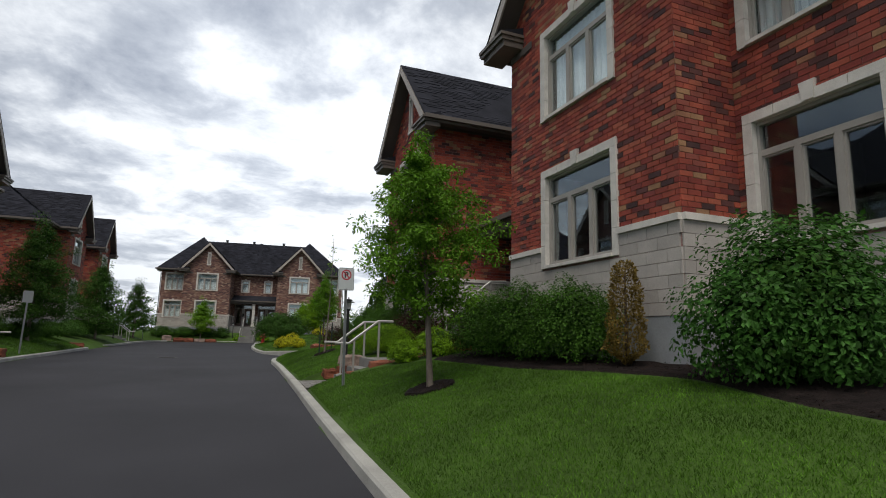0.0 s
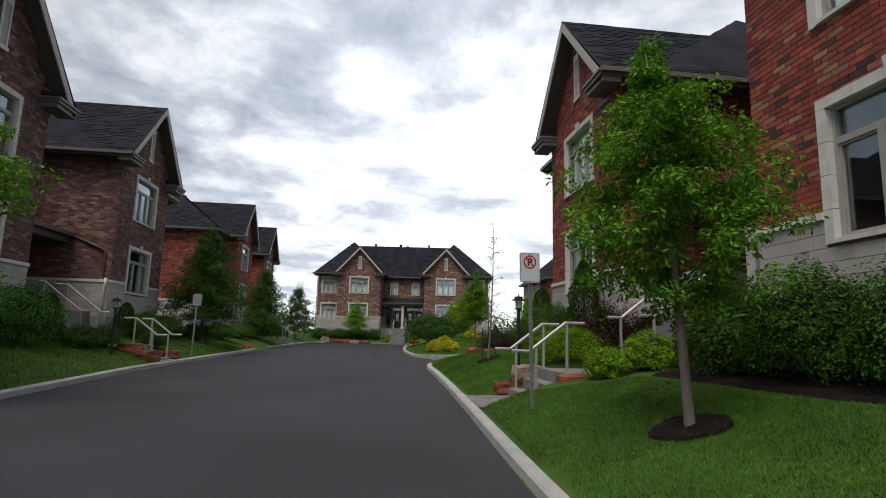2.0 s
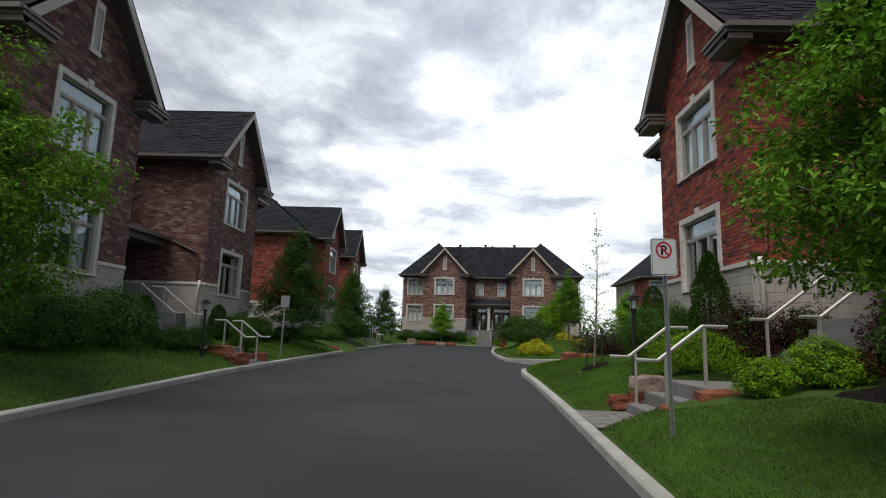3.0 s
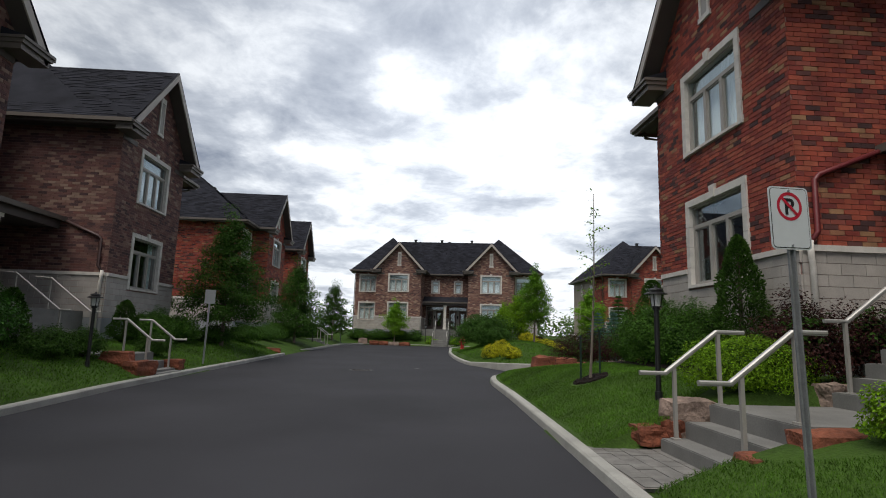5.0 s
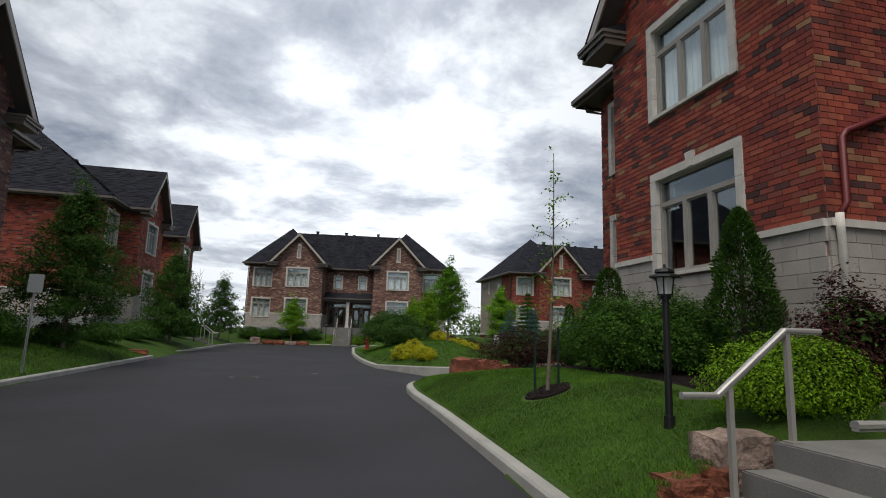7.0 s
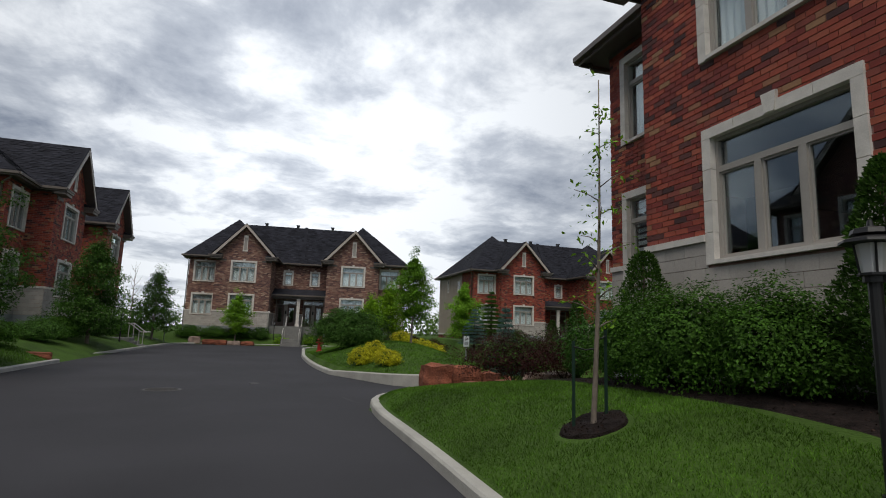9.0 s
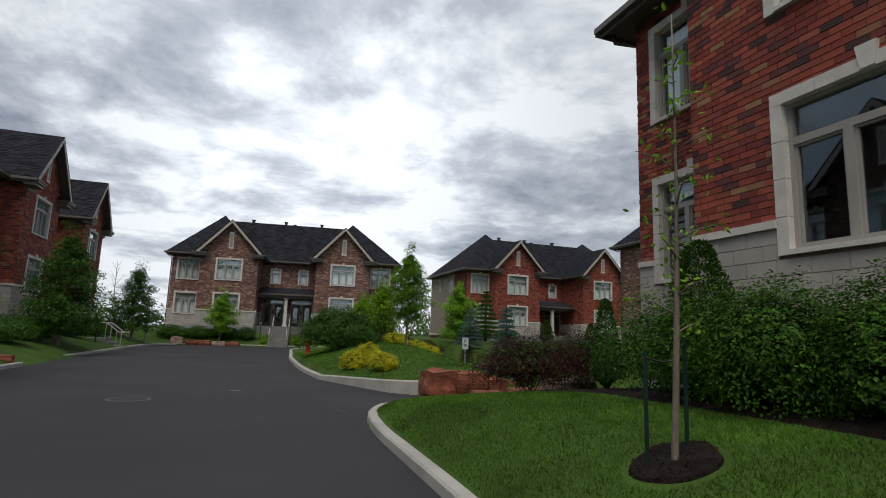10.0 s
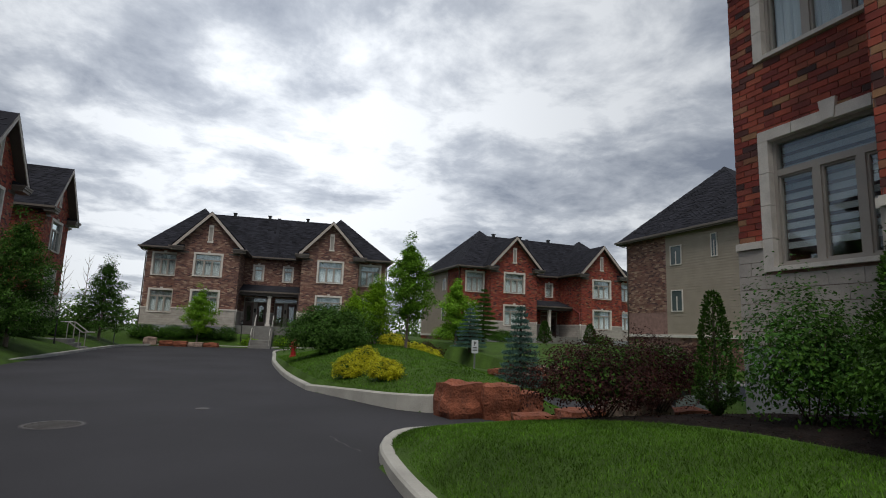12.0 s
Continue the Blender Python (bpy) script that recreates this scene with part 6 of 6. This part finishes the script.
tree("upright bright green tree on the island", 6.3, 42.6, 0.85, 4.15, 1.05, "maple", 11000, 0.062, trunk_r=0.05, limbs=24, tuft=0.30, shape=1.2)
tree("lime green tree behind the round shrub", 6.45, 47.8, 0.9, 3.2, 0.5, "lime", 7000, 0.07, trunk_r=0.06, limbs=18, tuft=0.4)
tree("lime green tree behind the round shrub", 5.9, 49.8, 0.8, 2.8, 0.5, "lime", 5000, 0.07, trunk_r=0.06, limbs=16, tuft=0.4)
tree("young green tree before the far red house", 13.6, 55.6, 1.05, 4.3, 0.7, "fresh", 6500, 0.10, trunk_r=0.06, limbs=20, tuft=0.35, shape=1.2)
tree("young green tree before the far brown house", -1.9, 70.4, 1.3, 4.3, 0.7, "fresh", 6500, 0.10, trunk_r=0.06, limbs=20, tuft=0.35, shape=1.2)
spruce("small blue spruce in the hollow", 9.9, 40.7, 0.8, 3.2, "blue", z=-0.35, tiers=13)
spruce("blue spruce on the far lawn", 13.2, 52.5, 0.95, 2.6, "blue")
spruce("dark green spruce on the far lawn", 17.6, 60.0, 1.2, 4.2, "dark")
cone_tree("small dark cedar before the far red house", 27.2, 67.2, 0.6, 2.0, "cedar", 1500, 0.09, power=0.5)
cone_tree("small dark cedar before the far red house", 32.0, 67.0, 0.6, 1.9, "cedar", 1500, 0.09, power=0.5)


def hydrant(x, y):
    t = thing("fire_hydrant", "small red fire hydrant by the kerb", "fire hydrant", (x, y, land(x, y)))
    bm = bmesh.new()
    bm_tube(bm, [(0, 0, -0.1), (0, 0, 0.05), (0, 0, 0.06), (0, 0, 0.55), (0, 0, 0.57), (0, 0, 0.6), (0, 0, 0.7), (0, 0, 0.76)], [0.15, 0.15, 0.11, 0.11, 0.15, 0.15, 0.09, 0.03], 12)
    part("body", bm, M["hydrant"], t)
    for d in ((1, 0), (-1, 0), (0, -1)):
        bm = bmesh.new()
        bm_tube(bm, [(d[0] * 0.08, d[1] * 0.08, 0.45), (d[0] * 0.2, d[1] * 0.2, 0.45)], 0.055, 8)
        part("outlet", bm, M["hydrant"], t)


hydrant(2.95, 47.6)


def car(x, y, z, turn, paint, label):
    t = thing("car", label, "car", (x, y, z), turn, "parked cars")
    bm = bmesh.new()
    prof = [(-2.2, 0.35), (-2.25, 0.75), (-2.1, 0.98), (-1.2, 1.03), (1.1, 1.0), (1.9, 0.88), (2.2, 0.7), (2.25, 0.35)]
    bm_prism(bm, prof, "y", -0.88, 0.88)
    bmesh.ops.bevel(bm, geom=bm.edges[:], offset=0.06, segments=2, affect="EDGES")
    part("body", bm, M[paint], t)
    bm = bmesh.new()
    low, top = [(-1.75, 1.0), (1.15, 0.99)], [(-1.2, 1.46), (0.35, 1.47)]
    vs = []
    for (a, b), w in ((low, 0.82), (top, 0.64)):
        vs.append([bm.verts.new((p[0], s * w, p[1])) for p in (a, b) for s in (-1, 1)])
    l, u = vs
    for f in ((l[0], l[2], u[2], u[0]), (l[3], l[1], u[1], u[3]), (l[2], l[3], u[3], u[2]), (l[1], l[0], u[0], u[1])):
        bm.faces.new(f)
    part("window", bm, M["carpaint_dark"], t, "dark car windows")
    bm = bmesh.new()
    bm_box(bm, -1.22, 0.37, -0.65, 0.65, 1.455, 1.49)
    bmesh.ops.bevel(bm, geom=bm.edges[:], offset=0.015, segments=2, affect="EDGES")
    part("roof", bm, M[paint], t)
    for wx in (-1.35, 1.35):
        for wy in (-0.86, 0.86):
            bm = bmesh.new()
            bm_tube(bm, [(wx, wy - 0.1, 0.33), (wx, wy + 0.1, 0.33)], 0.33, 18)
            w = part("wheel", bm, M["tyre"], t)
            bm = bmesh.new()
            bm_tube(bm, [(wx, wy - 0.105, 0.33), (wx, wy + 0.105, 0.33)], 0.2, 14)
            part("rim", bm, M["alu"], w)


car(13.6, 35.2, ramp_z(13.6) + 0.0, 65, "carpaint", "silver car parked below the boulders")
car(17.0, 38.5, ramp_z(17.0), 80, "carpaint_dark", "dark car parked in the court")
car(16.0, 32.5, ramp_z(16.0), 60, "carpaint", "silver car parked near the house end")

# far woods behind the houses
wp, wo = [], []
for i in range(90):
    x = -95 + i * 2.3 + RNG.normal()
    y = 112 + RNG.normal() * 6
    h = RNG.uniform(3.5, 6.5)
    p, d = lumpy(230, (x, y, h * 0.5), (2.6, 2.0, h * 0.55), 0.5, 0.25, -1)
    wp.append(p), wo.append(d)
tagged(new("far_wood", leaf_mesh("far_wood", np.concatenate(wp), 0.55, LEAF["wood"], 1.5, 0.1, out=np.concatenate(wo))), "row of low green trees beyond the houses", "trees", "", "stuff")
for x, y, h in ((-16.5, 92, 8.5), (-14.8, 94, 9), (-18.5, 95, 7.5), (14.2, 98, 8.0), (12.5, 99, 6.5)):
    t = thing("bare_tree", "thin bare tree behind the houses", "tree", (x, y, 0), 0, "bare trees")
    bm = bmesh.new()
    bm_tube(bm, [(0, 0, 0), (0.1, 0, h * 0.5), (0, 0.1, h)], [0.09, 0.05, 0.012], 6)
    part("trunk", bm, M["bark"], t)
    for k in range(14):
        f, a = 0.3 + 0.65 * k / 14, k * 2.4
        L = 1.6 * (1.05 - f) + 0.4
        b = Vector((0.1 * math.sin(f * 3), 0, h * f))
        bm = bmesh.new()
        bm_tube(bm, [b, b + Vector((math.cos(a) * L * 0.5, math.sin(a) * L * 0.5, L * 0.7)), b + Vector((math.cos(a) * L * 0.75, math.sin(a) * L * 0.75, L * 1.3))], [0.03, 0.018, 0.006], 4)
        part("limb", bm, M["bark"], t)

# ---- grass ----
def grass(name, n, x0, x1, y0, y1, ok, h=0.05, w=0.006):
    x, y = RNG.uniform(x0, x1, n), RNG.uniform(y0, y1, n)
    k = np.array([ok(a, b) for a, b in zip(x, y)])
    x, y = x[k], y[k]
    n = len(x)
    z = np.array([land(a, b) for a, b in zip(x, y)]) - 0.006
    a = RNG.uniform(0, 6.28, n)
    hh, ww = h * RNG.uniform(0.5, 1.25, n), w * RNG.uniform(0.7, 1.3, n)
    lx, ly = RNG.normal(size=n) * hh * 0.5, RNG.normal(size=n) * hh * 0.5
    dx, dy = np.cos(a) * ww, np.sin(a) * ww
    v = np.stack([np.stack([x - dx, y - dy, z], 1), np.stack([x + dx, y + dy, z], 1), np.stack([x + lx, y + ly, z + hh], 1)], 1).reshape(-1, 3)
    tagged(new(name, raw_mesh(name, v, np.arange(3 * n).reshape(-1, 3), M["blade"])), "short mown green grass", "grass", "", "stuff")


def on_right(x, y):
    if x < near(y, KERB_R) + 0.25 or y > 31.4 or (x > 1.9 and x < 6 and 18.9 < y < 20.5):
        return False
    if y > 29.8 and x < 3.2 and math.hypot((x - 3.55) / 1.42, (y - 30.2) / 1.85) > 0.83:
        return False
    if (x - 3.2) ** 2 + (y - 14.35) ** 2 < 0.16 or (x - 3.3) ** 2 + (y - 24.37) ** 2 < 0.16:
        return False
    return x < (near(y, [(6, 4.6), (8.9, 4.6), (10, 4.85), (11.2, 5.2), (12.6, 5.0), (14.2, 4.55), (17.3, 4.3), (18.3, 3.0), (18.9, 2.8), (20.5, 3.0), (21.6, 4.2), (24, 4.5), (26, 4.55), (27.3, 4.75), (28.5, 4.8), (29.5, 4.6), (31.5, 4.5)]))


grass("lawn_grass", 380000, 1.6, 5.3, 6.5, 31.5, on_right, 0.036, 0.0045)
grass("lawn_grass", 60000, -9.6, -6.7, 12, 43, lambda x, y: x < near(y, KERB_L) - 0.26 and not (28.2 < y < 29.8), 0.05, 0.011)
grass("lawn_grass", 70000, 2.3, 9.5, 34.8, 52, lambda x, y: x > near(y, ISLE) + 0.26, 0.05, 0.011)

# a worn seam across the side road
bm = bmesh.new()
line = smooth_line([(2.1, 31.0), (1.98, 31.5), (1.9, 32.1)], 0.12)
v = [[bm.verts.new((x + s * (0.012 + 0.006 * math.sin(i * 2.3)) + 0.02 * math.sin(i * 1.9), y, road_z(y) + 0.004)) for s in (-1, 1)] for i, (x, y) in enumerate(line)]
for a, b in zip(v, v[1:]):
    bm.faces.new([a[0], a[1], b[1], b[0]])
tagged(new("crack", finish(bm, "crack", M["patch"])), "pale worn crack in the asphalt", "crack", "", "structure")

# ---- the nearest bricks, one by one ----
brick_meshes = {}
for p, rects in loose_bricks:
    for a, b, c, d in rects:
        key = round(b - a, 2)
        if key not in brick_meshes:
            bm = bmesh.new()
            w, h = key / 2, (COURSE - 0.012) / 2
            bm_box(bm, -w, w, -0.012, 0.006, -h, h)
            bmesh.ops.bevel(bm, geom=[e for e in bm.edges if all(v.co.y < -0.01 for v in e.verts)], offset=0.003, segments=1, affect="EDGES")
            brick_meshes[key] = finish(bm, "brick", M["red_one"])
        ob = new("brick", brick_meshes[key])
        ob.parent = walls_ab[0]
        ob.location = p.at((a + b) / 2, 0.0, (c + d) / 2)
